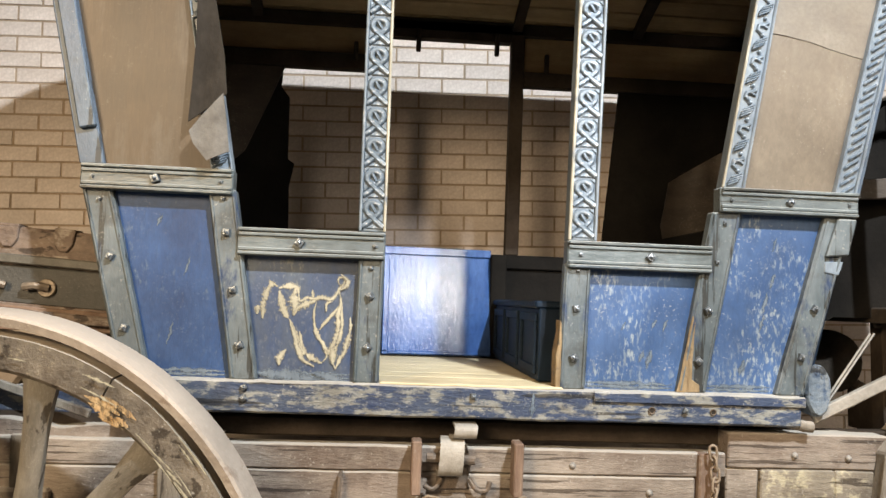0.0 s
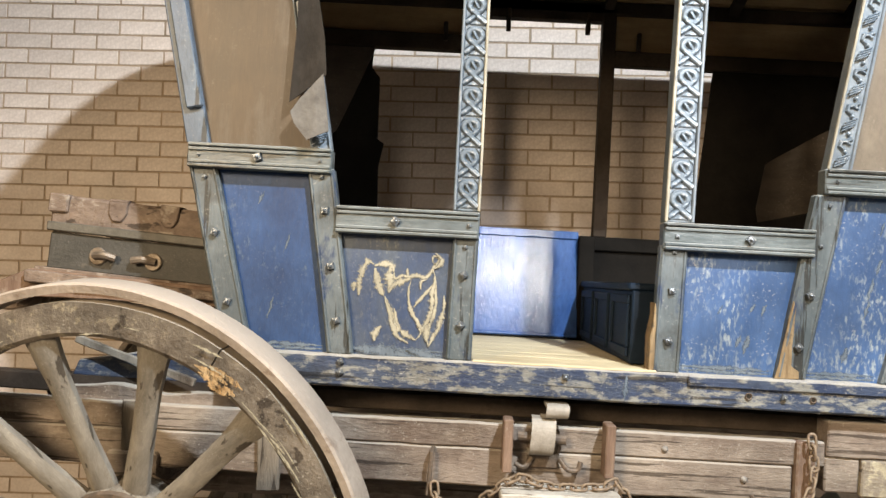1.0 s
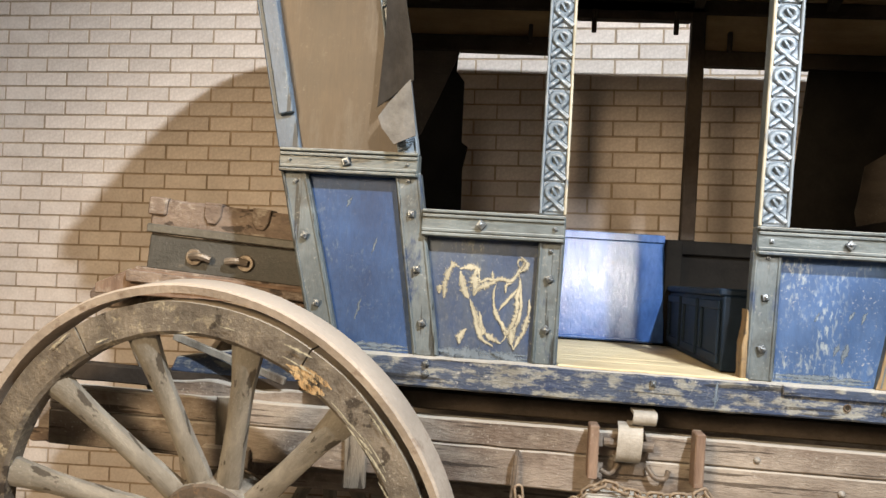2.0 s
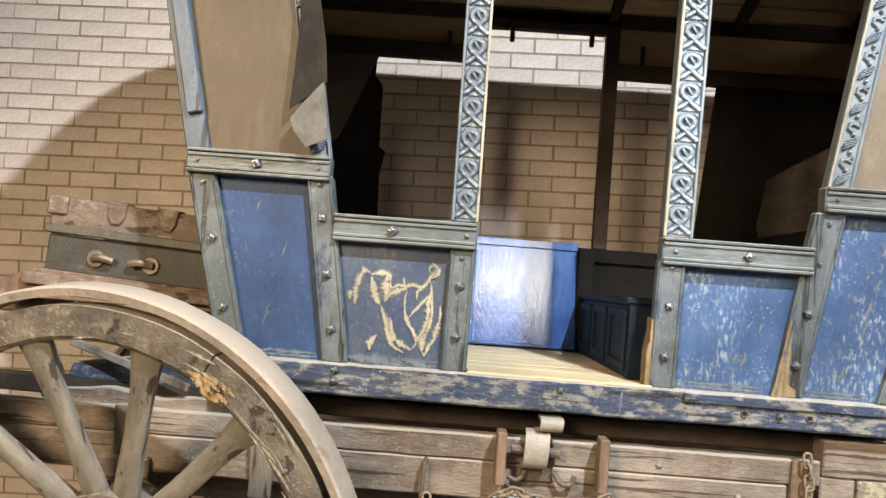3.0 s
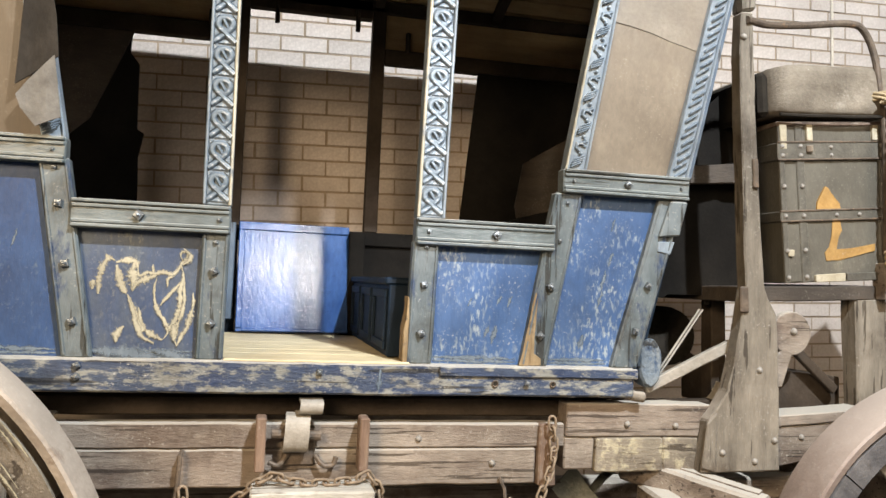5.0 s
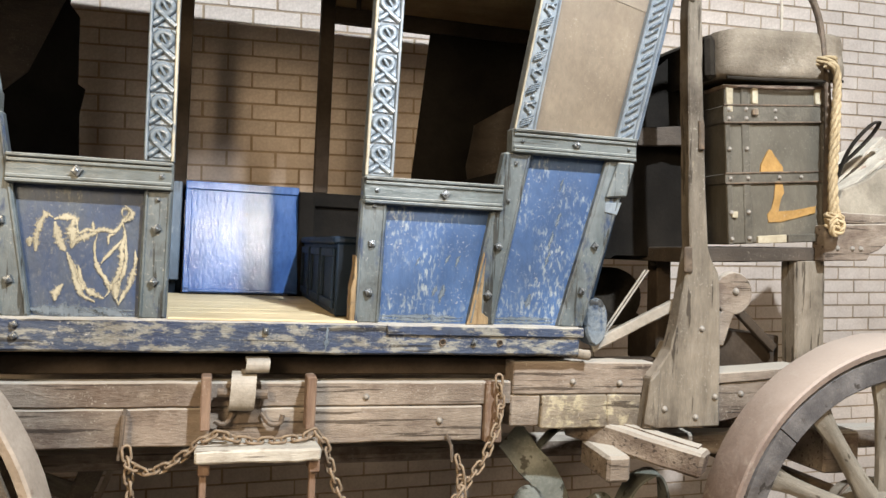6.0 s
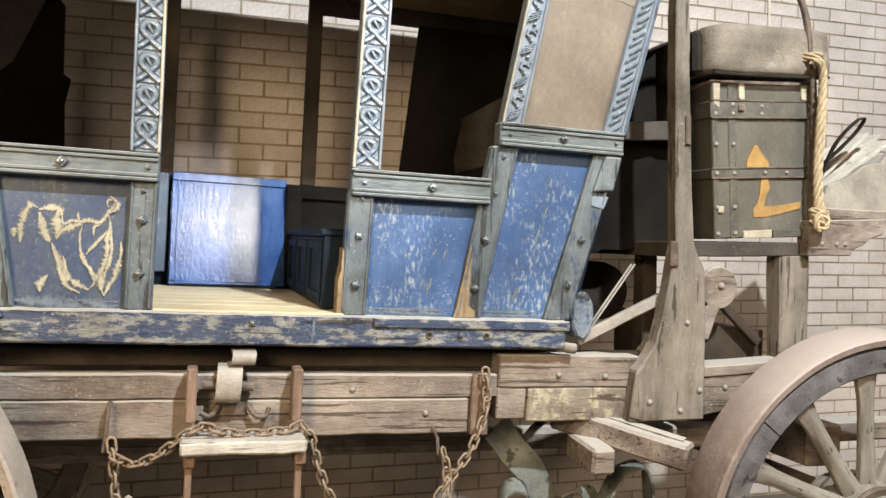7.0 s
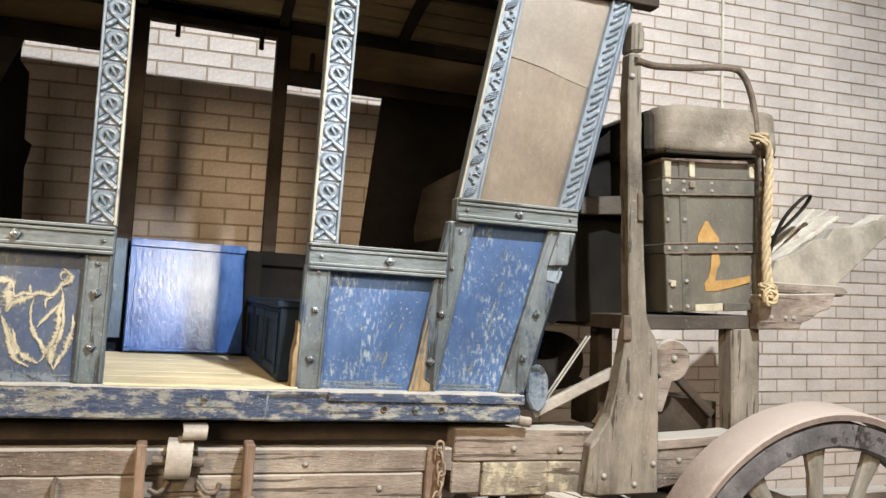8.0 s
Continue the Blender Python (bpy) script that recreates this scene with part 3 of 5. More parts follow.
def carved_strip(xb, zb, xt, zt, w, style):
    ob = part("carved_strip", prism(slanted(xb, zb, xt, zt, w), -0.010, 0.035, 0.003), m_strip, coach, "pale blue-grey carved strip")
    for f0, f1 in ((0.0, 0.10), (0.88, 1.0)):
        part("edge_bead", worn(prism(slanted(xb + w * f0, zb, xt + w * f0, zt, w * (f1 - f0)), -0.020, -0.008, 0.003), 0.0008, 0.04, xb), m_worn_edge if style == "diamond" and f0 == 0.0 and xb > 0 else m_strip, ob)
    slope = (xt - xb) / (zt - zb)
    n = int((zt - zb) / 0.056)
    for i in range(n):
        f = (i + 0.5) / n
        x, z = xb + (xt - xb) * f + w / 2, zb + (zt - zb) * f
        if style == "diamond":
            bm = bmesh.new()
            if i % 2 == 0:
                for d in (-0.013, -0.0045, 0.004, 0.0125):
                    reach = 0.024 - 0.35 * abs(d)
                    prism([(x - reach + d * 0.5, z - 0.010 + d), (x + reach * 0.9 + d * 0.5, z + 0.006 + d), (x + reach * 0.9 + d * 0.5, z + 0.012 + d), (x - reach + d * 0.5, z - 0.004 + d)], -0.022, -0.006, 0.002, bm)
            else:
                ridge(bm, [(x + 0.020, z + 0.014), (x + 0.004, z + 0.006), (x - 0.012, z + 0.004), (x - 0.016, z - 0.010), (x - 0.002, z - 0.022)], 0.0075, -0.020)
                ridge(bm, [(x + 0.004, z + 0.004), (x + 0.018, z - 0.004)], 0.0055, -0.019)
            part("diamond" if i % 2 == 0 else "scroll_leaf", bm, m_carved, ob)
            zp = z + (zt - zb) / n / 2
            xp = x + slope * (zp - z) + 0.004
            part("pearl", lathe([(0.0004, -0.0215), (0.0045, -0.020), (0.0072, -0.015), (0.0075, -0.006), (0.0004, -0.006)], n=8), m_carved, ob).matrix_basis = pose(xp, 0, zp)
        else:
            for d in (-0.014, 0.014):
                part("rib", prism([(x - 0.024, z + d - 0.022), (x + 0.024, z + d + 0.008), (x + 0.024, z + d + 0.021), (x - 0.024, z + d - 0.010)], -0.021, -0.006, 0.004), m_carved, ob)
    return ob


carved_strip(0.752, 1.90, 0.905, 2.80, 0.075, "diamond")
carved_strip(1.129, 1.90, 1.335, 2.80, 0.074, "rib")
carved_strip(-0.860, 1.880, -1.03, 2.80, 0.066, "diamond")
part("end_panel", prism([(0.815, 1.90), (1.135, 1.90), (1.340, 2.80), (0.933, 2.80)], 0.004, 0.02, 0), m_tan, coach, "bare tan stained board panel")
part("end_panel", prism([(-1.185, 1.88), (-0.855, 1.88), (-1.03, 2.80), (-1.40, 2.80)], 0.004, 0.02, 0), m_brown_board, coach, "bare brown stained board panel with scuffs")
part("torn_paper", worn(prism([(0.885, 2.425), (0.972, 2.415), (1.05, 2.40), (1.12, 2.378), (1.245, 2.350), (1.340, 2.80), (0.933, 2.80)], 0.0015, 0.0035, 0), 0.0012, 0.03), m_paper, coach, "pale torn paper lining")
part("corner_post", uneven(prism(slanted(-1.254, 1.88, -1.462, 2.80, 0.075), -0.014, 0.05, 0.004), 0.002), m_blue_grey, coach, "blue-grey rear corner post")
strip = part("loose_strip", uneven(prism([(-1.255, 1.985), (-1.205, 1.995), (-1.385, 2.80), (-1.44, 2.80)], -0.034, -0.012, 0.004), 0.003), m_blue_grey, coach, "broken blue-grey strip with splintered end")
part("front_corner_lip", prism(slanted(1.201, 1.90, 1.407, 2.80, 0.022), -0.004, 0.06, 0.003), m_blue_grey, coach)


def end_wall(x0, z0, x1, z1, t, mat, label):
    return part("end_wall", prism([(x0, z0), (x0 + t, z0), (x1 + t, z1), (x1, z1)], 0.055, FAR - 0.03, 0), mat, coach, label)


end_wall(-1.09, 1.20, -1.245, 1.85, 0.03, m_shaded_blue, "dark blue rear end wall")
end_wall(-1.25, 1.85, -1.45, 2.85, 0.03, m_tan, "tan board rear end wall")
end_wall(1.04, 1.20, 1.20, 1.85, 0.03, m_shaded_blue, "dark blue front end wall")
end_wall(1.21, 1.85, 1.42, 2.85, 0.03, m_black_and_shade, "black leather front curtain wall")

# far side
part("far_sill", block(-1.08, 1.075, FAR - 0.03, FAR + 0.03, SILL_B, SILL_T, 0.005), m_shaded_blue, coach)
part("far_belt", block(-1.25, 1.24, FAR - 0.03, FAR + 0.02, 1.66, 1.725, 0.005), m_black_and_shade, coach)
part("far_panel", block(-1.16, -0.325, FAR - 0.01, FAR + 0.01, SILL_T, 1.66, 0), m_shaded_blue, coach)
# Panel right of the door is near black: shade put into its colour.
part("far_panel", block(0.150, 1.16, FAR - 0.01, FAR + 0.01, SILL_T, 1.66, 0), m_black_and_shade, coach)
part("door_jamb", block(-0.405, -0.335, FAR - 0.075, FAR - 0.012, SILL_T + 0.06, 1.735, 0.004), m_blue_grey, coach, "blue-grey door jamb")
# Right jamb is near black too, for the shade at the door's edge.
part("door_jamb", block(0.172, 0.243, FAR - 0.10, FAR - 0.012, SILL_T + 0.004, 1.72, 0.004), m_black_and_shade, coach)
for x0, x1 in ((-0.40, -0.322), (0.243, 0.306)):
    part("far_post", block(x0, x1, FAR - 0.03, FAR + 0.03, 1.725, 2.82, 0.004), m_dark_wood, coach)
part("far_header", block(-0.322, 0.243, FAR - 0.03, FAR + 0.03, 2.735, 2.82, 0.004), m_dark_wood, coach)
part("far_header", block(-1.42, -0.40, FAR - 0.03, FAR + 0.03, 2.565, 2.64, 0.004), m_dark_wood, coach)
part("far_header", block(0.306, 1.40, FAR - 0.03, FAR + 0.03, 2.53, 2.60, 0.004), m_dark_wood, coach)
part("valance_board", block(-1.42, -0.40, FAR, FAR + 0.02, 2.64, 2.82, 0), m_slat, coach)
part("valance_board", block(0.306, 1.42, FAR, FAR + 0.02, 2.60, 2.82, 0), m_slat, coach)
part("far_curtain", prism([(0.70, 1.72), (1.23, 1.72), (1.42, 2.56), (0.775, 2.56)], FAR - 0.012, FAR + 0.006, 0), m_black_and_shade, coach, "black leather side curtain")
part("far_curtain", prism([(-1.25, 1.72), (-0.765, 1.72), (-0.775, 2.0), (-0.755, 2.11), (-0.785, 2.13), (-0.79, 2.42), (-0.83, 2.47), (-0.825, 2.58), (-1.42, 2.58)], FAR - 0.012, FAR + 0.006, 0), m_black_and_shade, coach, "ragged black leather side curtain")
DOOR_LEAN = Matrix.Translation((0, FAR - 0.035, 1.735)) @ pose(0, 0, 0, -8.8, 0, 4.0) @ Matrix.Translation((0, -(FAR - 0.035), -1.735))


def on_door(name, bm, mat, label=""):
    bm.transform(DOOR_LEAN)
    return part(name, bm, mat, coach, label)


on_door("far_door", block(-0.322, 0.172, FAR - 0.055, FAR - 0.032, SILL_T + 0.004, 1.735, 0.003), m_blue_inner, "glossy blue closed door lower panel")
for x0, x1, z0, z1 in ((-0.322, 0.172, 1.700, 1.737), (-0.322, -0.296, 1.262, 1.70), (-0.296, 0.172, 1.249, 1.262)):
    on_door("door_moulding", block(x0, x1, FAR - 0.064, FAR - 0.055, z0, z1, 0.003), m_blue_inner)
part("far_board", prism([(-1.25, 1.90), (-0.98, 2.16), (-0.90, 2.35), (-0.815, 2.56), (-1.42, 2.56)], FAR - 0.024, FAR - 0.014, 0), m_dark_board, coach, "brown board behind the rear seat")
for x in (-0.20, 0.17):
    part("window_catch", block(x - 0.011, x + 0.011, FAR - 0.06, FAR - 0.04, 2.66, 2.77, 0.004), m_dark_wood, coach)
part("window_catch", block(0.40, 0.42, FAR - 0.06, FAR - 0.035, 2.59, 2.68, 0.004), m_dark_wood, coach)
part("window_catch", block(-0.50, -0.48, FAR - 0.06, FAR - 0.035, 2.60, 2.69, 0.004), m_dark_wood, coach)

# inside: floor boards and benches
for i in range(7):
    y0 = 0.062 + i * 0.158
    part("floor_board", uneven(block(-1.0, 1.0, y0, y0 + 0.155, 1.215, 1.246, 0.002), 0.001, 5, i), m_pine, coach, "pale unpainted pine floor board")
part("threshold", worn(block(-0.32, 0.25, -0.026, 0.062, 1.240, 1.249, 0.003), 0.0022, 0.015), m_pine, coach, "worn pale wood threshold")
bench = part("front_bench", block(0.20, 1.05, 0.13, FAR - 0.06, 1.25, 1.490, 0.004), m_shaded_blue, coach, "dark blue boxed bench")
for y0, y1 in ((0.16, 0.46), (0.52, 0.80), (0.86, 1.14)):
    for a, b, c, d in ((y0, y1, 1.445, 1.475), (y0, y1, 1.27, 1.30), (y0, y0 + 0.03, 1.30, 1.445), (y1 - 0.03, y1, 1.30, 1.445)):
        part("bench_moulding", block(0.190, 0.201, a, b, c, d, 0.003), m_shaded_blue, bench)
part("bench_seat", block(0.186, 1.08, 0.13, FAR - 0.06, 1.490, 1.515, 0.006), m_shaded_blue, bench)
part("seat_back", block(0.86, 0.90, 0.06, FAR - 0.06, 1.515, 1.80, 0.006), m_black_and_shade, coach)
part("rear_bench", block(-1.0, -0.45, 0.06, FAR - 0.06, 1.25, 1.60, 0.004), m_shaded_blue, coach, "dark blue boxed bench")

# roof: bows and slats
ARCH = [(y, 2.80 + 0.17 * math.sin(math.pi * (y + 0.06) / (FAR + 0.12))) for y in [-0.06 + (FAR + 0.12) * k / 14 for k in range(15)]]
for k, ((ya, za), (yb, zb)) in enumerate(zip(ARCH, ARCH[1:])):
    bm = bmesh.new()
    g = 0.012
    pts = [(ya + g, za), (yb - g, zb), (yb - g, zb + 0.014), (ya + g, za + 0.014)]
    a = [bm.verts.new((-1.52, y, z)) for y, z in pts]
    b = [bm.verts.new((1.52, y, z)) for y, z in pts]
    bm.faces.new(a), bm.faces.new(b[::-1])
    for i in range(4):
        bm.faces.new((a[i], b[i], b[(i + 1) % 4], a[(i + 1) % 4]))
    bmesh.ops.recalc_face_normals(bm, faces=bm.faces[:])
    part("roof_slat", bm, m_slat, coach, "brown roof slat")
bm = bmesh.new()
low = [[bm.verts.new((x, y, z + 0.016)) for y, z in ARCH] for x in (-1.56, 1.56)]
high = [[bm.verts.new((x, y, z + 0.095)) for y, z in ARCH] for x in (-1.56, 1.56)]
for i in range(14):
    bm.faces.new((low[0][i], low[0][i + 1], low[1][i + 1], low[1][i]))
    bm.faces.new((high[0][i], high[1][i], high[1][i + 1], high[0][i + 1]))
for e in (0, 1):
    for i in range(14):
        bm.faces.new((low[e][i], high[e][i], high[e][i + 1], low[e][i + 1]))
for i in (0, 14):
    bm.faces.new((low[0][i], low[1][i], high[1][i], high[0][i]))
bmesh.ops.recalc_face_normals(bm, faces=bm.faces[:])
part("roof_cover", bm, m_black, coach, "black leather roof cover")
for x in (-1.40, -0.95, -0.36, 0.27, 0.85, 1.38):
    bm = bmesh.new()
    lo = [[bm.verts.new((x + d, y, z - 0.045)) for y, z in ARCH] for d in (-0.022, 0.022)]
    hi = [[bm.verts.new((x + d, y, z - 0.001)) for y, z in ARCH] for d in (-0.022, 0.022)]
    for i in range(14):
        bm.faces.new((lo[0][i], lo[1][i], lo[1][i + 1], lo[0][i + 1]))
        for q, r in ((0, lo), (1, lo)):
            bm.faces.new((lo[q][i], lo[q][i + 1], hi[q][i + 1], hi[q][i]))
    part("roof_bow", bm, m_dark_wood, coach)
for y in (0.0, FAR):
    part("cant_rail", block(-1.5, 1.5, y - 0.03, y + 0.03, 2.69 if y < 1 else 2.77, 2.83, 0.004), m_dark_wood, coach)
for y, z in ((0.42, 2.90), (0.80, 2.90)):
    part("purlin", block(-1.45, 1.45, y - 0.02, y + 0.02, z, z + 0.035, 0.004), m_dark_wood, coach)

# ---- undercarriage ----
gear = coach


def plank(x0, x1, y0, y1, z0, z1, mat=m_timber, label="", seed=0.0, name="beam_plank"):
    bm = block(x0, x1, y0, y1, z0, z1, 0.005)
    return part(name, worn(bm, 0.0028, 0.06, seed + x0), mat, gear, label)


plank(-2.0, 0.80, 0.03, 0.10, 0.970, 1.048, label="weathered dusty timber plank")
plank(-2.0, 0.70, 0.032, 0.10, 0.850, 0.967)
plank(0.802, 1.34, 0.02, 0.12, 1.005, 1.118)
plank(0.80, 0.905, 0.028, 0.10, 0.895, 1.003)
plank(0.907, 1.155, 0.016, 0.10, 0.888, 1.003, m_peel, "plate with peeling cream paint")
plank(1.157, 1.34, 0.018, 0.10, 0.890, 1.003, m_peel)
plank(0.705, 0.765, 0.010, 0.10, 0.845, 1.046, m_hanger, "upright brown batten")
plank(-2.0, 1.4, 1.10, 1.20, 0.85, 1.05)
plank(-2.0, 1.6, 0.10, 0.16, 1.06, 1.12, m_dark_wood, name="brace_beam")
part("floor_frame", block(-1.05, 1.05, 0.07, FAR - 0.04, 1.155, 1.213, 0), m_dark_wood, coach)
for x, z in ((1.02, 1.05), (1.2, 1.045), (0.55, 0.92), (0.3, 1.0)):
    rivet(gear, x, 0.015 if x > 0.8 else 0.028, z, 0.9)
for x in (-1.37, 2.15):
    ax = part("axle", tube([(x, -0.10, 0.64 if x < 0 else 0.60), (x, FAR + 0.1, 0.64 if x < 0 else 0.60)], 0.045, 10), m_iron, gear)
    part("bolster", uneven(block(x - 0.08, x + 0.08, 0.0, FAR, 0.78 if x < 0 else 0.70, 0.90 if x < 0 else 0.86, 0.008), 0.003), m_timber, gear)


def wheel(name, r, m, mats, spokes, turn, tread, felloe_depth, label, back=0.0, hub=1.0, dish=0.0, slit=0.0):
    felloe_mat, tyre_mat = mats
    w = part(name, lathe([(q * hub, y + dish) for q, y in ((0.075, -0.20), (0.095, -0.19), (0.110, -0.08), (0.140, -0.06), (0.150, 0.0), (0.140, 0.07), (0.11, 0.09), (0.09, 0.17), (0.03, 0.17), (0.03, -0.20))], n=28), m_spoke, gear, label)
    smooth(w, 35)
    w.matrix_basis = m
    cap = part("hub_cap", lathe([(q, y + dish) for q, y in ((0.0005, -0.215), (0.038, -0.213), (0.045, -0.20), (0.045, -0.15), (0.0005, -0.15))], n=20), m_iron, w)
    for y in (-0.17, -0.07, 0.08):
        part("hub_band", lathe([(q * hub, h + dish) for q, h in ((0.135 if abs(y) < 0.1 else 0.102, y - 0.012), (0.140 if abs(y) < 0.1 else 0.108, y), (0.135 if abs(y) < 0.1 else 0.102, y + 0.012), (0.07, y + 0.012), (0.07, y - 0.012))], n=28), m_iron, w)
    rin = r - 0.038 - felloe_depth
    n_f = spokes // 2
    for i in range(n_f):
        a0 = turn + (2 * i - 0.5) * 2 * math.pi / spokes + 0.004
        a1 = a0 + 4 * math.pi / spokes - 0.008
        h = tread * 0.42
        bm = lathe([(rin, -h * 0.7), (rin + 0.012, -h), (r - 0.043 - slit, -h), (r - 0.043 - slit, h), (rin + 0.012, h), (rin, h * 0.7)], n=14, a0=a0, a1=a1)
        f = part("felloe", uneven(bm, 0.003, 8, i), felloe_mat, w)
        smooth(f, 35)
    f0, b0 = -tread / 2, tread / 2 + back
    t = part("tyre", uneven(lathe([(r - 0.028, f0 + 0.004), (r - 0.006, f0), (r, f0 + 0.008), (r, b0 - 0.006), (r - 0.004, b0), (r - 0.028, b0)], n=96), 0.0015, 10), tyre_mat, w, "dusty iron tyre")
    smooth(t, 35)
    for i in range(spokes):
        a = turn + i * 2 * math.pi / spokes
        bm = bmesh.new()
        rows = []
        for k in range(9):
            f = k / 8
            rr = 0.13 + (rin + 0.004 - 0.13) * f
            wx = 0.042 * hub ** 0.4 - 0.012 * math.sin(f * math.pi * 0.9) + (0.010 * max(0, (f - 0.8)) * 5)
            wy = 0.028 - 0.004 * f
            y = (dish - 0.02) * (1 - f)
            rows.append([bm.verts.new((wx * math.cos(q * math.pi / 4 + 0.39), y + wy * math.sin(q * math.pi / 4 + 0.39), rr)) for q in range(8)])
        for p, q in zip(rows, rows[1:]):
            for k in range(8):
                bm.faces.new((p[k], p[(k + 1) % 8], q[(k + 1) % 8], q[k]))
        bm.faces.new(rows[0][::-1]), bm.faces.new(rows[-1])
        bmesh.ops.recalc_face_normals(bm, faces=bm.faces[:])
        s = smooth(part("spoke", uneven(bm, 0.002, 9, i), m_spoke, w), 50)
        s.matrix_basis = pose(0, 0, 0, 0, 90 - math.degrees(a), 0)
    return w


def on_coach(m):
    return LEAN.inverted() @ m


near_wheel = wheel("rear_wheel", 0.814, on_coach(pose(-1.372, -0.225, 0.670, 7, 0, -9)), (m_felloe, m_tyre), 12, radians(73), 0.085, 0.112, "large weathered wooden spoked wheel", 0.028, 1.35, 0.15, 0.010)
wheel("rear_wheel", 0.80, on_coach(pose(-1.375, FAR + 0.21, 0.667, -3, 0, 0)), (m_felloe, m_tyre), 12, radians(60), 0.07, 0.105, "large weathered wooden spoked wheel")
wheel("front_wheel", 0.665, on_coach(pose(2.102, -0.22, 0.522, 7, 0, 0)), (m_felloe_dark, m_tyre_brown), 12, radians(97), 0.105, 0.095, "smaller spoked wheel with rust-brown tyre", 0.065)

# splintered bare wood on the near wheel's rim
def streak(pts, width, y_lift, seed):
    """A ragged flat streak along points, tapered at both ends."""
    bm = bmesh.new()
    uv = bm.loops.layers.uv.new("across")
    prev = None
    for i, p in enumerate(pts):
        f = i / (len(pts) - 1)
        w = width * math.sin(math.pi * (0.06 + 0.88 * f)) * (0.75 + 0.7 * noise.noise(Vector((i * 0.5, seed, 3.0))))
        d = (pts[min(i + 1, len(pts) - 1)] - pts[max(i - 1, 0)]).normalized()
        nrm = Vector((d.z, 0, -d.x)) * max(0.0008, w)
        q = p + Vector((0, y_lift, 0))
        cur = (bm.verts.new(q + nrm), bm.verts.new(q - nrm))
        if prev:
            face = bm.faces.new((prev[0], prev[1], cur[1], cur[0]))
            for loop, side in zip(face.loops, (0.0, 1.0, 1.0, 0.0)):
                loop[uv].uv = (f, side)
        prev = cur
    return bm


rf = random.Random(11)
for k in range(24):
    a0 = radians(rf.uniform(49, 57)) if k < 7 else radians(rf.uniform(26, 48) if k < 14 else rf.uniform(12, 125))
    r0 = rf.uniform(0.672, 0.715) if k < 7 else rf.uniform(0.67, 0.762)
    arc = rf.uniform(0.05, 0.16)
    slope = rf.uniform(-0.12, 0.02)
    pts = [Vector(((r0 + slope * arc * q / 14) * math.cos(a0 + arc * q / 14), -0.0408, (r0 + slope * arc * q / 14) * math.sin(a0 + arc * q / 14))) for q in range(15)]
    part("bare_streak", streak(pts, rf.uniform(0.006, 0.014) if k < 7 else rf.uniform(0.003, 0.008), -0.0002 * k, k), m_scar if k < 7 else m_rub, near_wheel)

# conduit on the wall
tagged(part("conduit", tube([(3.27, WALL - 0.012, 1.9), (3.27, WALL - 0.012, 6.2)], 0.009, 8), m_plaster), "thin painted conduit on the brick wall", "conduit", kind="structure")

# ---- parts hung on the coach, given upright and leant with it ----
def cw(pts):
    """Upright (x, z) points in the leaning frame of the coach."""
    inv = LEAN.inverted()
    return [((inv @ Vector((x, 0, z))).x, (inv @ Vector((x, 0, z))).z) for x, z in pts]


def cw3(pts):
    inv = LEAN.inverted()
    return [inv @ Vector(p) for p in pts]


def shaped(name, pts, y0, y1, mat, label="", bevel=0.004, rough_by=0.002, parent=None):
    return part(name, worn(prism(cw(pts), y0, y1, bevel), rough_by, 0.05, pts[0][0]), mat, parent or coach, label)


def bar(name, a, b, w, h, mat, label="", parent=None, rough_by=0.002):
    """A squared bar from a to b, w across and h high."""
    a, b = Vector(a), Vector(b)
    bm = block(0, (b - a).length, -w / 2, w / 2, -h / 2, h / 2, min(w, h) * 0.12)
    worn(bm, rough_by, 0.04, a.x)
    bm.transform((b - a).to_track_quat("X", "Z").to_matrix().to_4x4())
    bm.transform(Matrix.Translation(a))
    bm.transform(LEAN.inverted())
    return part(name, bm, mat, parent or coach, label)


def ribbon(points, width, thick, across=(0, 1, 0), bm=None):
    """A strap along points, its width in the direction across."""
    out = bm or bmesh.new()
    ac = Vector(across).normalized()
    rows = []
    for i, p in enumerate(points):
        d = (Vector(points[min(i + 1, len(points) - 1)]) - Vector(points[max(i - 1, 0)])).normalized()
        nrm = d.cross(ac).normalized()
        p = Vector(p)
        rows.append([out.verts.new(p + ac * (width / 2) * s + nrm * (thick / 2) * q) for s, q in ((-1, -1), (1, -1), (1, 1), (-1, 1))])
    for a, b in zip(rows, rows[1:]):
        for k in range(4):
            out.faces.new((a[k], a[(k + 1) % 4], b[(k + 1) % 4], b[k]))
    out.faces.new(rows[0][::-1]), out.faces.new(rows[-1])
    bmesh.ops.recalc_face_normals(out, faces=out.faces[:])
    return out


# leather flap in the rear window
def sheet(name, pts, y, mat, label, thick=0.005, wave=0.012, parent=None):
    bm = prism(cw(pts), y, y + thick, 0)
    bmesh.ops.triangulate(bm, faces=bm.faces[:])
    bmesh.ops.subdivide_edges(bm, edges=bm.edges[:], cuts=4, use_grid_fill=True)
    for v in bm.verts:
        v.co.y += wave * noise.noise(Vector((v.co.x * 9, 3.0, v.co.z * 3.5))) + wave * 0.6 * math.sin(v.co.x * 40)
    return smooth(part(name, bm, mat, parent or coach, label), 60)


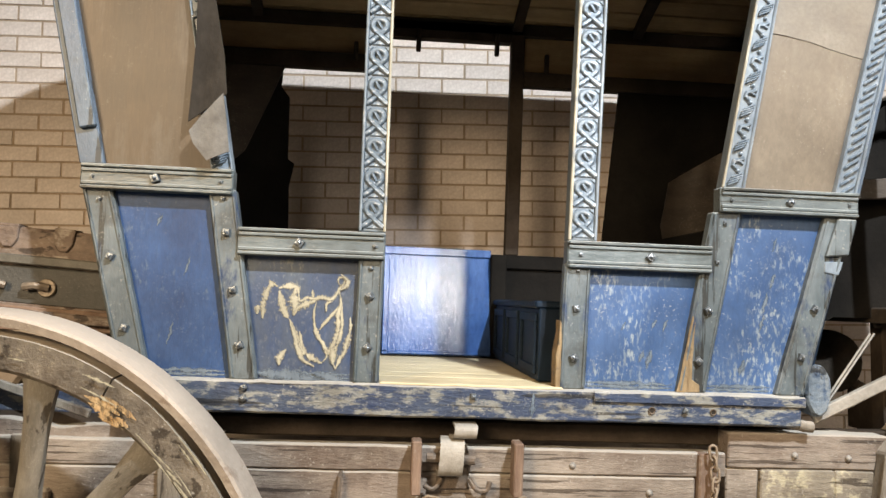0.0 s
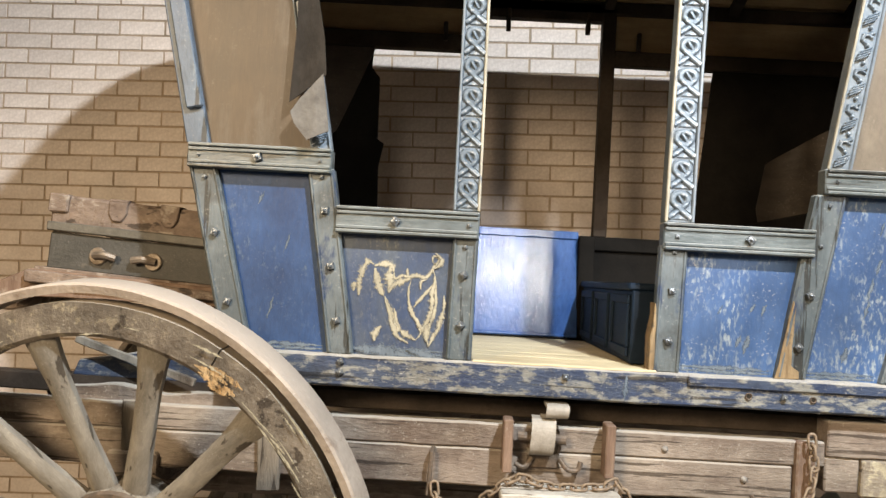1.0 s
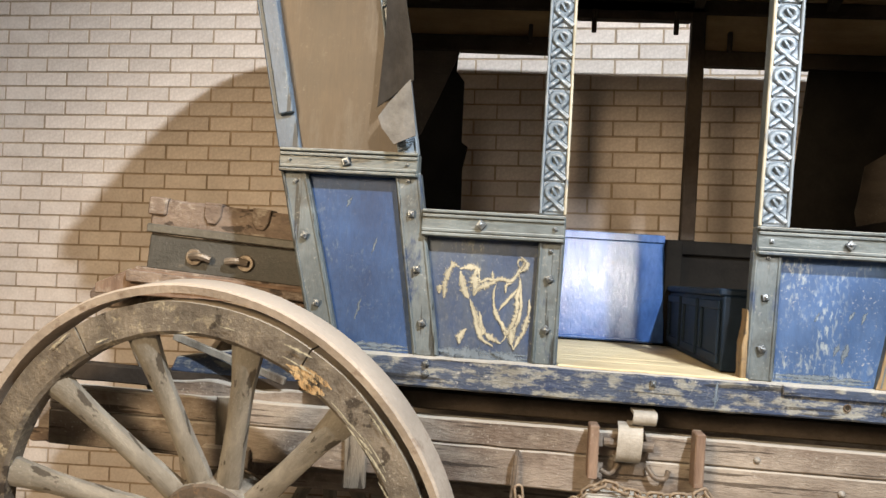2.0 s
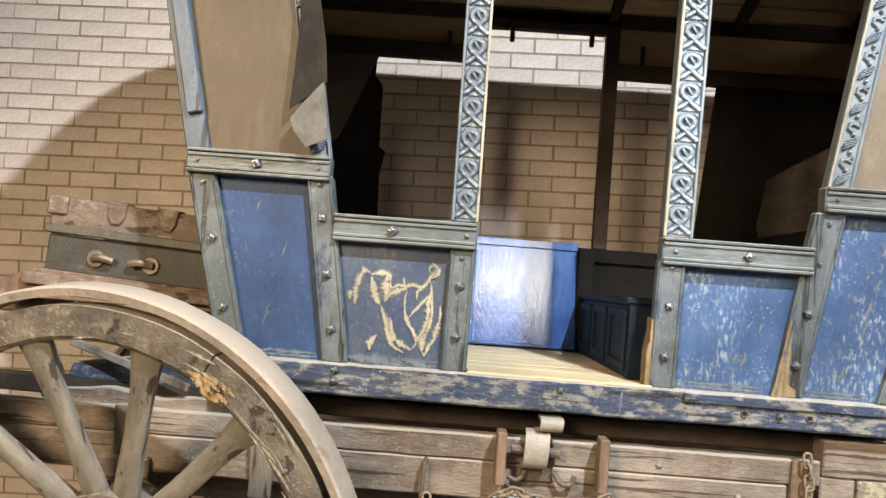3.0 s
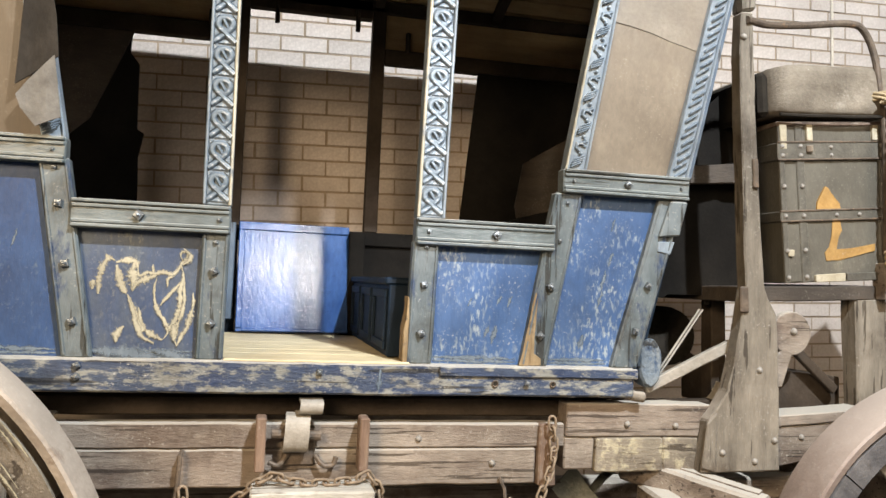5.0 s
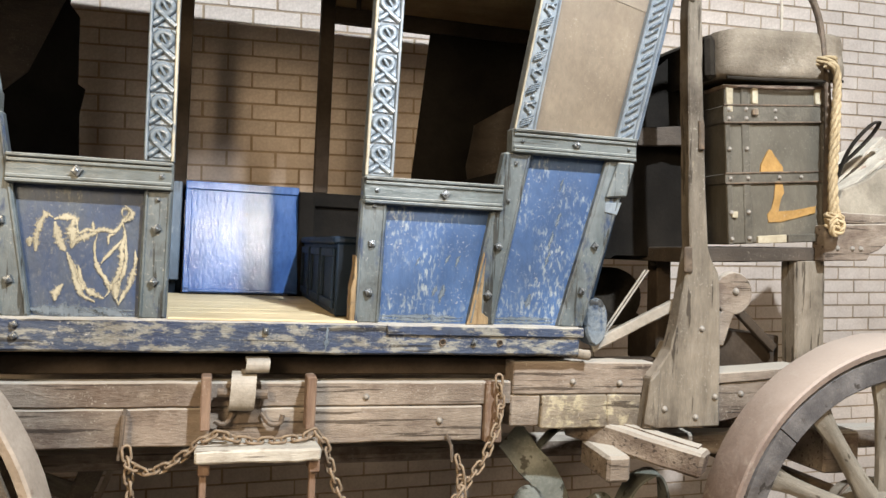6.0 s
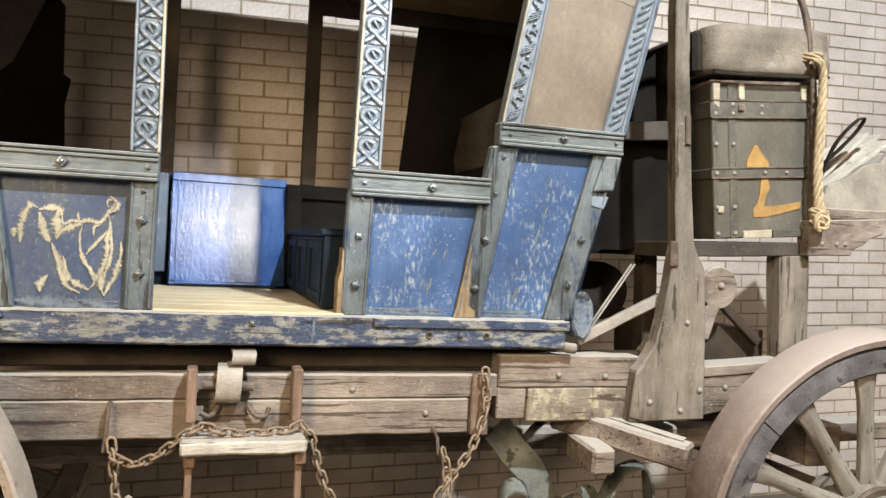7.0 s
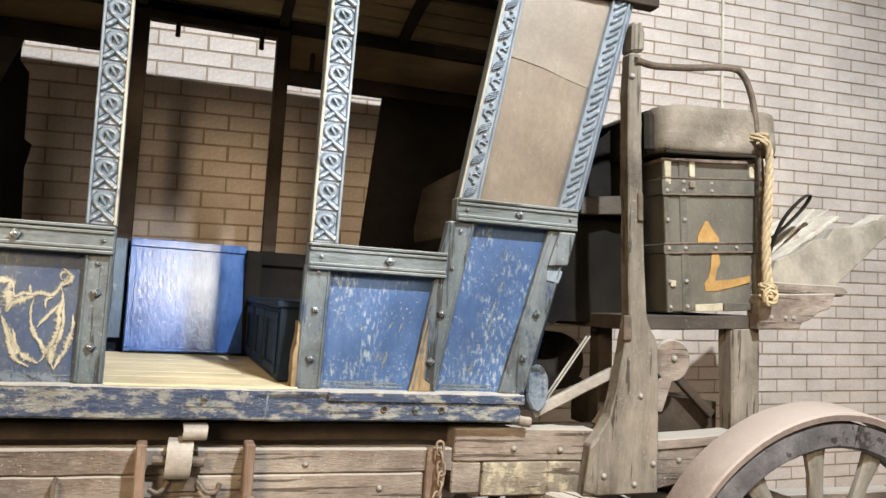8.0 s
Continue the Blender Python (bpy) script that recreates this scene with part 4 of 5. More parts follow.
sheet("window_flap", [(-0.905, 2.045), (-0.790, 2.13), (-0.800, 2.25), (-0.830, 2.42), (-0.862, 2.58), (-0.892, 2.80), (-0.912, 2.80), (-0.888, 2.58), (-0.886, 2.30)], -0.055, m_flap, "grey-brown leather flap hanging in folds")
sheet("flap_turn_up", [(-0.842, 1.922), (-0.775, 1.950), (-0.786, 2.05), (-0.797, 2.128), (-0.868, 2.055), (-0.898, 2.012), (-0.885, 1.975)], -0.072, m_flap_back, "pale turned-up corner of the flap")
sheet("inner_flap", [(0.92, 1.72), (1.135, 1.72), (1.227, 2.008), (1.255, 2.205), (1.098, 2.12), (0.943, 2.028), (0.904, 1.838)], 0.95, m_dark_board, "dark brown leather flap inside", wave=0.02)

# rubbed pale strokes on the rear panel
def on_panel(u, v):
    """A place on the rear lower panel, from its top left corner: parts of its width and height."""
    return -0.735 + 0.020 * v + u * (0.340 - 0.030 * v), 1.620 - 0.375 * v


def rubbed(width, *st, mat=None):
    """A soft smear along (across, down) places on the rear lower panel, in thousandths of its size."""
    global smears
    smears += 1
    line = glide([(x, 0.0125, z) for x, z in (on_panel(u / 1000, v / 1000) for u, v in st)], 12)
    for j in range(2):
        ln = [p + Vector((0.003 * noise.noise(Vector((p.x * 30, j * 5.1, p.z * 30))), 0, 0.003 * noise.noise(Vector((p.z * 30, j * 3.3, p.x * 30 + 7))))) for p in line]
        part("rubbed_mark", streak(ln, width * (2.6 if j else 1.6), -0.00012 * (2 * smears + j), smears * 2.3 + j), mat or m_rub, coach)


smears = 0
rubbed(0.0075, (122, 510), (120, 433), (139, 340), (170, 263), (215, 224), (258, 240))
rubbed(0.0058, (70, 476), (72, 402))
rubbed(0.0063, (266, 255), (354, 240), (432, 250), (453, 294))
rubbed(0.0075, (274, 278), (289, 371), (331, 456), (361, 501))
rubbed(0.0098, (424, 250), (405, 325), (423, 402), (409, 476))
rubbed(0.0063, (409, 471), (450, 417), (521, 386), (583, 355), (631, 328))
rubbed(0.0046, (450, 294), (476, 355), (529, 325), (601, 332), (680, 321), (751, 332), (802, 294), (833, 240), (865, 201), (870, 155), (827, 155), (821, 193), (850, 224))
rubbed(0.0035, (592, 328), (581, 263))
rubbed(0.0069, (376, 507), (421, 603), (488, 726), (547, 788), (646, 842), (702, 858))
rubbed(0.0052, (385, 541), (430, 649), (469, 757), (518, 835), (625, 893))
rubbed(0.0040, (468, 603), (497, 696), (536, 757))
rubbed(0.0035, (619, 355), (604, 464), (617, 556), (657, 649), (718, 726), (742, 804), (706, 850))
rubbed(0.0040, (664, 590), (708, 526), (777, 456), (835, 386))
rubbed(0.0029, (721, 433), (718, 371), (770, 348))
rubbed(0.0052, (826, 255), (850, 340), (832, 464), (832, 587), (811, 680), (778, 757), (805, 850), (829, 903))
rubbed(0.0046, (862, 386), (872, 510), (863, 618), (834, 726), (814, 850))
rubbed(0.0058, (952, 476), (954, 587), (935, 680), (914, 757), (862, 827), (828, 900))
rubbed(0.0069, (280, 884), (288, 819), (349, 760))
rubbed(0.0058, (699, 719), (779, 765), (845, 742))
rubbed(0.0092, (795, 726), (802, 862))
rubbed(0.0046, (834, 124), (897, 170), (884, 224), (843, 255))
rubbed(0.0127, (45, 951), (348, 966), (653, 989), mat=m_rub_grey)
rubbed(0.0092, (610, 943), (814, 974), (960, 1005), mat=m_rub_grey)

# paint worn thin along the foot of the panels
for k, (x0, x1) in enumerate(((-1.005, -0.79), (-0.685, -0.41), (0.33, 0.61), (0.717, 0.93))):
    for j in range(2):
        ln = [Vector((x0 + (x1 - x0) * q / 16, 0.0125, 1.253 + 0.011 * j + 0.006 * noise.noise(Vector((q * 0.5, k * 3.0 + j, 0))))) for q in range(17)]
        part("worn_foot", streak(ln, 0.012, -0.0003 * (j + 1), k + j * 4), m_rub_grey, coach)
for k, (x, z, h, wd) in enumerate(((0.905, 1.50, 0.07, 0.010), (0.928, 1.58, 0.05, 0.010), (0.895, 1.44, 0.06, 0.009), (0.935, 1.70, 0.05, 0.007), (0.83, 1.30, 0.05, 0.016), (0.525, 1.31, 0.06, 0.014),
                                     (0.50, 1.33, 0.04, 0.010), (0.575, 1.43, 0.04, 0.008), (0.44, 1.43, 0.03, 0.006), (0.54, 1.44, 0.03, 0.008), (-0.79, 1.34, 0.07, 0.012), (-0.93, 1.55, 0.06, 0.006), (-0.97, 1.34, 0.07, 0.008),
                                     (-0.83, 1.60, 0.05, 0.006), (-1.02, 1.70, 0.04, 0.008), (-0.80, 1.44, 0.04, 0.006))):
    ln = [Vector((x + 0.016 * q / 8 + 0.006 * noise.noise(Vector((q * 0.6, k * 7.0, 0))), 0.0125, z + h * q / 8)) for q in range(9)]
    part("worn_streak", streak(ln, wd, -0.0004, k + 30), m_rub_grey, coach)
part("sill_scrape", streak([Vector((0.154 + 0.004 * q / 8, -0.0310, 1.150 + 0.088 * q / 8)) for q in range(9)], 0.011, -0.0005, 3), m_rub_grey, coach)

# thoroughbrace strap, step and hooks under the door
st = part("brace_strap", ribbon(glide([(-0.05, 0.03, 1.125), (-0.048, -0.035, 1.12), (-0.05, -0.045, 1.105), (-0.052, -0.03, 1.09), (-0.06, 0.02, 1.085)], 5), 0.07, 0.010, (1, 0, 0)), m_strap, coach, "pale worn leather brace strap")
part("brace_loop", ribbon(glide([(-0.085, 0.025, 1.078), (-0.088, -0.03, 1.07), (-0.09, -0.042, 1.03), (-0.092, -0.035, 0.99), (-0.094, -0.01, 0.972), (-0.095, 0.028, 0.975)], 5), 0.074, 0.012, (1, 0, 0)), m_strap, coach, "pale worn leather brace strap")
part("brace_pin", tube([(-0.165, -0.005, 1.022), (-0.015, -0.005, 1.016)], 0.015, 10), m_iron, coach)
part("iron_plate", uneven(block(-0.13, -0.03, 0.018, 0.03, 0.92, 1.04, 0.004), 0.002), m_iron, coach)
part("scroll_hook", tube(glide([(-0.03, 0.01, 0.955), (-0.005, 0.0, 0.925), (0.025, 0.0, 0.925), (0.035, 0.0, 0.95)], 5), 0.008, 8), m_iron, coach)
part("scroll_hook", tube(glide([(-0.115, 0.01, 0.955), (-0.14, 0.0, 0.925), (-0.17, 0.0, 0.935)], 5), 0.008, 8), m_iron, coach)
step = part("step", worn(block(-0.222, 0.132, -0.20, -0.05, 0.855, 0.893, 0.006), 0.004, 0.03), m_tread, coach, "pale worn wooden step tread")
for x in (-0.212, 0.100):
    part("step_bracket", uneven(block(x, x + 0.030, -0.055, 0.02, 0.915, 1.078, 0.004), 0.002), m_hanger, step, "brown wooden hanger bar")
    part("step_side", uneven(block(x + 0.002, x + 0.034, -0.17, -0.10, 0.815, 0.853, 0.004), 0.002), m_hanger, step)
    part("step_rail", uneven(block(x + 0.006, x + 0.026, -0.15, -0.12, 0.42, 0.815, 0.003), 0.002), m_hanger, step, "red-brown ladder rail")
part("step_rung", block(-0.21, 0.13, -0.16, -0.08, 0.40, 0.43, 0.004), m_timber_up, step)
part("eye_bolt", tube([(-0.425, 0.02, 0.965), (-0.428, -0.005, 0.955), (-0.432, -0.01, 0.86), (-0.436, -0.01, 0.825)], 0.007, 8), m_iron, coach)

# front standard with its fittings
std = shaped("standard", [(1.262, 0.852), (1.570, 0.847), (1.570, 1.12), (1.560, 1.40), (1.525, 1.45), (1.512, 1.49), (1.486, 1.95), (1.466, 2.46), (1.420, 2.46), (1.415, 2.30), (1.429, 1.80), (1.438, 1.486), (1.418, 1.36), (1.388, 1.22), (1.365, 1.13), (1.335, 1.08), (1.290, 1.03)], -0.03, 0.03, m_timber_up, "tall weathered timber seat standard", 0.005, 0.003)
shaped("standard_edge", [(1.262, 0.87), (1.315, 0.855), (1.325, 1.06), (1.285, 1.02)], -0.038, -0.028, m_timber_up, parent=std)
shaped("top_block", [(1.428, 2.462), (1.482, 2.47), (1.486, 2.55), (1.468, 2.59), (1.432, 2.575)], -0.03, 0.05, m_timber_up, "worn grey wooden block", 0.010, parent=std)
shaped("iron_clip", [(1.462, 1.835), (1.484, 1.835), (1.482, 1.94), (1.460, 1.94)], -0.04, -0.028, m_iron, parent=std)
shaped("iron_clip", [(1.412, 1.40), (1.446, 1.40), (1.442, 1.49), (1.410, 1.49)], -0.04, -0.026, m_iron, parent=std)
for x, z in ((1.345, 0.92), (1.47, 0.885), (1.548, 0.955), (1.49, 1.20), (1.43, 2.37)):
    p = cw([(x, z)])[0]
    rivet(std, p[0], -0.031, p[1], 1.0)
part("seat_rail", tube(glide(cw3([(1.44, -0.035, 2.43), (1.55, 0.0, 2.431), (1.72, 0.04, 2.455), (1.93, 0.06, 2.485), (2.00, 0.06, 2.462), (2.046, 0.06, 2.37), (2.068, 0.06, 2.24), (2.092, 0.06, 2.05), (2.095, 0.06, 1.62)]), 6), 0.0135, 10), m_iron, coach, "bent iron seat rail")
# The box's shadow on the seat board is put into its dark colour.
seat = shaped("seat_board", [(1.50, 1.432), (2.15, 1.445), (2.15, 1.498), (1.50, 1.490)], 0.098, 0.95, m_dark_board, "weathered driver's seat board, dark as if shaded by the box")
shaped("seat_bracket", [(2.08, 1.445), (2.285, 1.448), (2.30, 1.475), (2.34, 1.49), (2.38, 1.52), (2.44, 1.535), (2.47, 1.60), (2.08, 1.585)], 0.05, 0.12, m_timber, "scrolled timber bracket end", parent=seat)
for x in (2.14, 2.21, 2.25):
    p = cw([(x, 1.495)])[0]
    rivet(seat, p[0], 0.049, p[1], 0.9)
shaped("seat_leg", [(2.005, 0.90), (2.140, 0.90), (2.130, 1.450), (1.990, 1.450)], 0.10, 0.19, m_timber_up, "square weathered timber leg", 0.008, 0.003)
shaped("cross_board", [(1.40, 1.885), (1.66, 1.895), (1.655, 1.975), (1.40, 1.955)], 0.28, 0.31, m_dark_board, "dark grey cross board")
sheet("boot_cover", [(1.26, 1.455), (1.33, 1.44), (1.35, 1.455), (1.50, 1.452), (1.51, 1.415), (1.53, 1.415), (1.535, 1.45), (1.70, 1.45), (1.70, 2.32), (1.64, 2.314), (1.44, 2.14), (1.38, 2.10)], 0.36, m_black_and_shade, "black leather front boot cover")
shaped("boot_side", [(1.28, 1.46), (1.72, 1.46), (1.72, 2.28), (1.42, 2.08)], 0.40, 0.90, m_black_and_shade, "black leather front boot")
shaped("boot_post", [(1.565, 1.03), (1.63, 1.03), (1.63, 1.46), (1.565, 1.46)], 0.40, 0.48, m_dark_wood)
shaped("foot_side", [(2.22, 1.635), (2.56, 1.622), (2.90, 1.90), (2.89, 1.935), (2.82, 1.935), (2.74, 1.905), (2.66, 1.90), (2.56, 1.885), (2.52, 1.835), (2.44, 1.825), (2.38, 1.78), (2.25, 1.735)], 0.15, 0.18, m_sack, "dirty grey footboard side", 0.004, 0.004)
shaped("foot_moulding", [(2.12, 1.60), (2.575, 1.588), (2.61, 1.612), (2.575, 1.634), (2.12, 1.642)], 0.12, 0.20, m_timber)
shaped("foot_floor", [(2.25, 1.645), (2.57, 1.64), (2.93, 1.91), (2.93, 1.93), (2.55, 1.67), (2.25, 1.665)], 0.20, 0.95, m_timber)
for k, (a, b, w) in enumerate((((2.28, 0.30, 1.70), (2.72, 0.34, 1.955), 0.10), ((2.28, 0.42, 1.74), (2.80, 0.50, 2.0), 0.12), ((2.30, 0.56, 1.78), (2.90, 0.64, 2.02), 0.12), ((2.40, 0.24, 1.72), (2.92, 0.26, 1.965), 0.08), ((2.26, 0.22, 1.69), (2.52, 0.25, 1.87), 0.05), ((2.36, 0.35, 1.77), (2.64, 0.38, 1.99), 0.06))):
    bar("lining_strip", a, b, w, 0.016, m_lining, "torn pale canvas lining", rough_by=0.011)
part("loose_strap", ribbon(glide(cw3([(2.28, 0.25, 1.72), (2.34, 0.22, 1.90), (2.42, 0.20, 2.00), (2.475, 0.20, 2.025), (2.47, 0.24, 1.97), (2.38, 0.27, 1.87), (2.30, 0.30, 1.80)]), 6), 0.03, 0.005, (0.3, 1, 0.2)), m_flap, coach, "curled brown leather strap")

# timbers and irons behind the body's front end
shaped("hound", [(1.592, 0.845), (1.99, 0.91), (1.99, 1.005), (1.592, 0.988)], 0.03, 0.11, m_timber)
shaped("hound_cap", [(1.592, 0.990), (1.99, 1.010), (1.99, 1.045), (1.592, 1.030)], 0.02, 0.16, m_timber)
for x, z in ((1.70, 0.95), (1.85, 0.965)):
    p = cw([(x, z)])[0]
    rivet(coach, p[0], 0.029, p[1], 1.0)
disc = shaped("pivot_plate", [(1.715 + 0.082 * math.cos(a), 1.318 + 0.082 * math.sin(a)) for a in [k * math.pi / 10 for k in range(-5, 14)]] + [(1.650, 1.235), (1.630, 1.12), (1.672, 1.12)], 0.10, 0.13, m_timber, "brown rounded pivot plate")
p = cw([(1.722, 1.325)])[0]
rivet(disc, p[0], 0.099, p[1], 1.2)
bar("brace_bar", (1.755, 0.20, 1.285), (1.975, 0.20, 1.09), 0.028, 0.035, m_dark_wood, "dark iron brace bar")
bar("brace_bar", (1.30, 0.62, 1.36), (1.62, 0.62, 1.16), 0.04, 0.04, m_dark_wood)
shaped("tool_box", [(1.60, 1.00), (2.03, 1.00), (2.03, 1.135), (1.66, 1.175), (1.60, 1.175)], 0.24, 0.70, m_dark_wood, "dark tool box between the beams")
bar("lever_pole", (1.12, 0.10, 1.125), (1.434, 0.05, 1.285), 0.03, 0.038, m_strap, "pale worn lever pole")
bar("lever_pole", (1.17, 0.12, 1.14), (1.40, 0.09, 1.235), 0.012, 0.016, m_strap)
for d in (0, 0.014):
    part("thin_rod", tube(cw3([(1.16 + d, 0.16, 1.12), (1.405 + d, 0.22, 1.40)]), 0.004, 6), m_strap, coach)
shaped("bolster_end", [(1.112 + 0.046 * math.cos(k * math.pi / 10), 1.222 + 0.085 * math.sin(k * math.pi / 10)) for k in range(20)], 0.04, 0.12, m_bolster, "chipped blue-grey rounded timber end", 0.012, 0.006)
smooth(part("sill_peg", tube(cw3([(1.00, 0.0, 1.124), (1.035, -0.005, 1.115), (1.062, -0.005, 1.112)]), 0.018, 10), m_timber_up, coach), 60)
roll = part("leather_roll", lathe([(0.0005, -0.10), (0.07, -0.10), (0.118, -0.085), (0.125, -0.05), (0.125, 0.25), (0.0005, 0.25)], n=24), m_black, coach, "black rolled leather")
roll.matrix_basis = LEAN.inverted() @ pose(1.45, 0.62, 1.275)
shaped("iron_shoe", [(1.28, 1.02), (1.40, 1.06), (1.44, 1.14), (1.42, 1.10), (1.36, 1.035), (1.26, 1.012)], 0.05, 0.16, m_strap)
bar("brake_beam", (1.07, 0.16, 0.850), (1.405, -0.19, 0.762), 0.10, 0.085, m_timber, "heavy brake beam with a sawn end", rough_by=0.003)
bar("brake_beam_cap", (1.075, 0.19, 0.899), (1.412, -0.15, 0.808), 0.055, 0.012, m_timber)
bar("brake_block", (1.13, 0.10, 0.755), (1.125, -0.12, 0.742), 0.085, 0.09, m_timber, "square sawn brake block")
bar("futchell", (1.45, 0.22, 0.735), (2.95, 0.22, 0.705), 0.09, 0.085, m_timber)
part("reach_pole", tube(cw3([(-1.6, 0.62, 0.72), (2.2, 0.62, 0.62)]), 0.05, 10), m_timber, coach)

# rear rack and irons
shaped("rack_board", [(-2.02, 1.415), (-1.16, 1.385), (-1.16, 1.45), (-1.88, 1.508), (-2.02, 1.45)], 0.30, 0.95, m_hanger, "weathered brown timber luggage rack")
shaped("rack_lip", [(-1.885, 1.462), (-1.16, 1.405), (-1.16, 1.435), (-1.885, 1.505)], 0.27, 0.30, m_trunk_lid)
shaped("rack_arm", [(-2.13, 0.92), (-2.09, 0.885), (-1.70, 0.89), (-1.70, 1.03), (-2.00, 1.07), (-2.12, 1.02)], 0.16, 0.24, m_timber)
shaped("rack_arm_tip", [(-2.16, 0.915), (-2.13, 0.893), (-1.99, 0.90), (-1.98, 0.93), (-2.13, 0.94)], 0.13, 0.17, m_trunk_lid)
shaped("rack_stay", [(-1.66, 0.99), (-1.58, 0.99), (-1.70, 1.285), (-1.79, 1.265)], 0.12, 0.16, m_timber_up, "slanted timber stay")
p = cw([(-1.725, 1.225)])[0]
rivet(coach, p[0], 0.119, p[1], 1.2)
bar("pale_iron_stay", (-1.60, 0.08, 1.285), (-1.20, 0.05, 1.155), 0.02, 0.024, m_spoke)
shaped("rear_panel_foot", [(-1.62, 1.165), (-1.04, 1.14), (-1.04, 1.265), (-1.18, 1.275), (-1.60, 1.215)], 0.10, 0.14, m_sill, "chipped blue rear bottom board")
shaped("split_plank", [(-1.64, 1.075), (-0.82, 1.072), (-0.80, 1.095), (-1.05, 1.122), (-1.30, 1.115), (-1.45, 1.145), (-1.64, 1.135)], 0.06, 0.12, m_timber, "split dusty plank with broken edge", rough_by=0.006)
shaped("rear_post", [(-1.42, 0.86), (-1.34, 0.86), (-1.33, 1.10), (-1.42, 1.10)], 0.02, 0.035, m_timber_up)
shaped("hanger_plate", [(-0.985, 0.83), (-0.915, 0.83), (-0.915, 1.005), (-0.985, 1.005)], 0.005, 0.032, m_timber_up)
shaped("rear_roll", [(-2.03 + 0.10 * math.cos(k * math.pi / 10), 1.40 + 0.05 * math.sin(k * math.pi / 10)) for k in range(20)], 0.45, 0.8, m_trunk_lid, bevel=0.01)

# ---- luggage ----
trunk = thing("trunk", "battered brown and black leather trunk on the rear rack", "trunk", pose(-1.848, 0.35, 1.512, 0, 5.0, 0))
part("body", uneven(block(0, 0.74, 0, 0.42, 0, 0.132, 0.006), 0.002), m_old_canvas, trunk, "black canvas trunk body")
lid = part("lid", worn(block(-0.006, 0.746, -0.008, 0.43, 0.134, 0.262, 0.012), 0.0055, 0.022), m_trunk_lid, trunk, "torn brown leather lid")
part("lid_band", uneven(block(-0.010, 0.75, -0.016, 0.434, 0.136, 0.168, 0.004), 0.002), m_trunk_band, trunk)
for x in (0.24, 0.425):
    part("leather_tab", uneven(prism([(x - 0.035, 0.262), (x - 0.032, 0.215), (x - 0.015, 0.19), (x + 0.015, 0.19), (x + 0.032, 0.215), (x + 0.035, 0.262)], -0.020, -0.006, 0.004), 0.002), m_trunk_lid, trunk)
    part("tab_top", uneven(block(x - 0.035, x + 0.035, -0.018, 0.06, 0.258, 0.270, 0.004), 0.002), m_trunk_lid, trunk)
for x, s in ((0.185, 1), (0.385, -1)):
    part("catch_plate", prism([(x + 0.032 * math.cos(k * math.pi / 8), 0.062 + 0.032 * math.sin(k * math.pi / 8)) for k in range(16)], -0.012, 0.002, 0.003), m_brass, trunk, "tarnished brass catch")
    part("catch_bar", tube(glide([(x - 0.01 * s, -0.016, 0.062), (x + 0.03 * s, -0.03, 0.068), (x + 0.07 * s, -0.022, 0.060)], 4), 0.014, 8), m_brass, trunk)
part("corner_guard", uneven(block(-0.012, 0.06, -0.020, 0.04, 0.20, 0.268, 0.006), 0.003), m_trunk_lid, trunk)
part("base_strip", uneven(block(-0.03, 0.75, -0.025, 0.43, -0.014, 0.004, 0.003), 0.002), m_trunk_lid, trunk)

box = thing("luggage_box", "dark banded box trunk with orange paint mark", "trunk", pose(1.686, 0.10, 1.503, 0, -3.2, 0))
BW, BHT = 0.455, 0.598
part("body", uneven(block(0, BW, 0, 0.62, 0, BHT, 0.006), 0.002), m_trunk, box, "worn black canvas box")
for z0, z1, d in ((0.46, 0.525, -0.010), (0.230, 0.268, -0.008)):
    part("band", uneven(block(-0.008, BW + 0.008, d, 0.63, z0, z1, 0.003), 0.001), m_trunk_band, box)
    for z in (z0, z1):
        part("band_lip", uneven(block(-0.009, BW + 0.009, d - 0.004, d + 0.004, z - 0.0035, z + 0.0035, 0.0015), 0.0012, 20), m_iron, box, "dark metal lip")
for x0, x1 in ((0.0, 0.022), (0.072, 0.106), (BW - 0.024, BW)):
    part("batten", uneven(block(x0, x1, -0.006, 0.004, 0.0, BHT, 0.003), 0.001), m_trunk_band, box)
part("top_edge", uneven(block(-0.006, BW + 0.006, -0.008, 0.626, BHT - 0.012, BHT + 0.006, 0.004), 0.003), m_trunk_lid, box)
for x0, x1, z0, z1 in ((0.005, 0.032, 0.50, 0.59), (0.118, 0.145, 0.53, 0.592), (BW - 0.05, BW - 0.022, 0.53, 0.59), (0.125, 0.255, -0.002, 0.028), (0.015, 0.04, 0.10, 0.125)):
    part("pale_patch", uneven(block(x0, x1, -0.012, 0.002, z0, z1, 0.002), 0.004, 30, x0), m_patch, box, "torn pale patch")
part("corner_iron", uneven(block(0.26, BW + 0.004, -0.012, 0.05, -0.004, 0.028, 0.003), 0.003), m_trunk_band, box)
for x in (0.012, 0.089, BW - 0.012):
    for z in (0.02, 0.12, 0.249, 0.36, 0.475, 0.51):
        rivet(box, x, -0.009, z, 0.8)
for x, z in ((0.23, 0.249), (0.22, 0.475), (0.22, 0.505), (0.33, 0.249)):
    rivet(box, x, -0.010, z, 0.7)
part("lock", uneven(block(0.112, 0.138, -0.022, -0.006, 0.485, 0.512, 0.004), 0.001), m_brass, box)
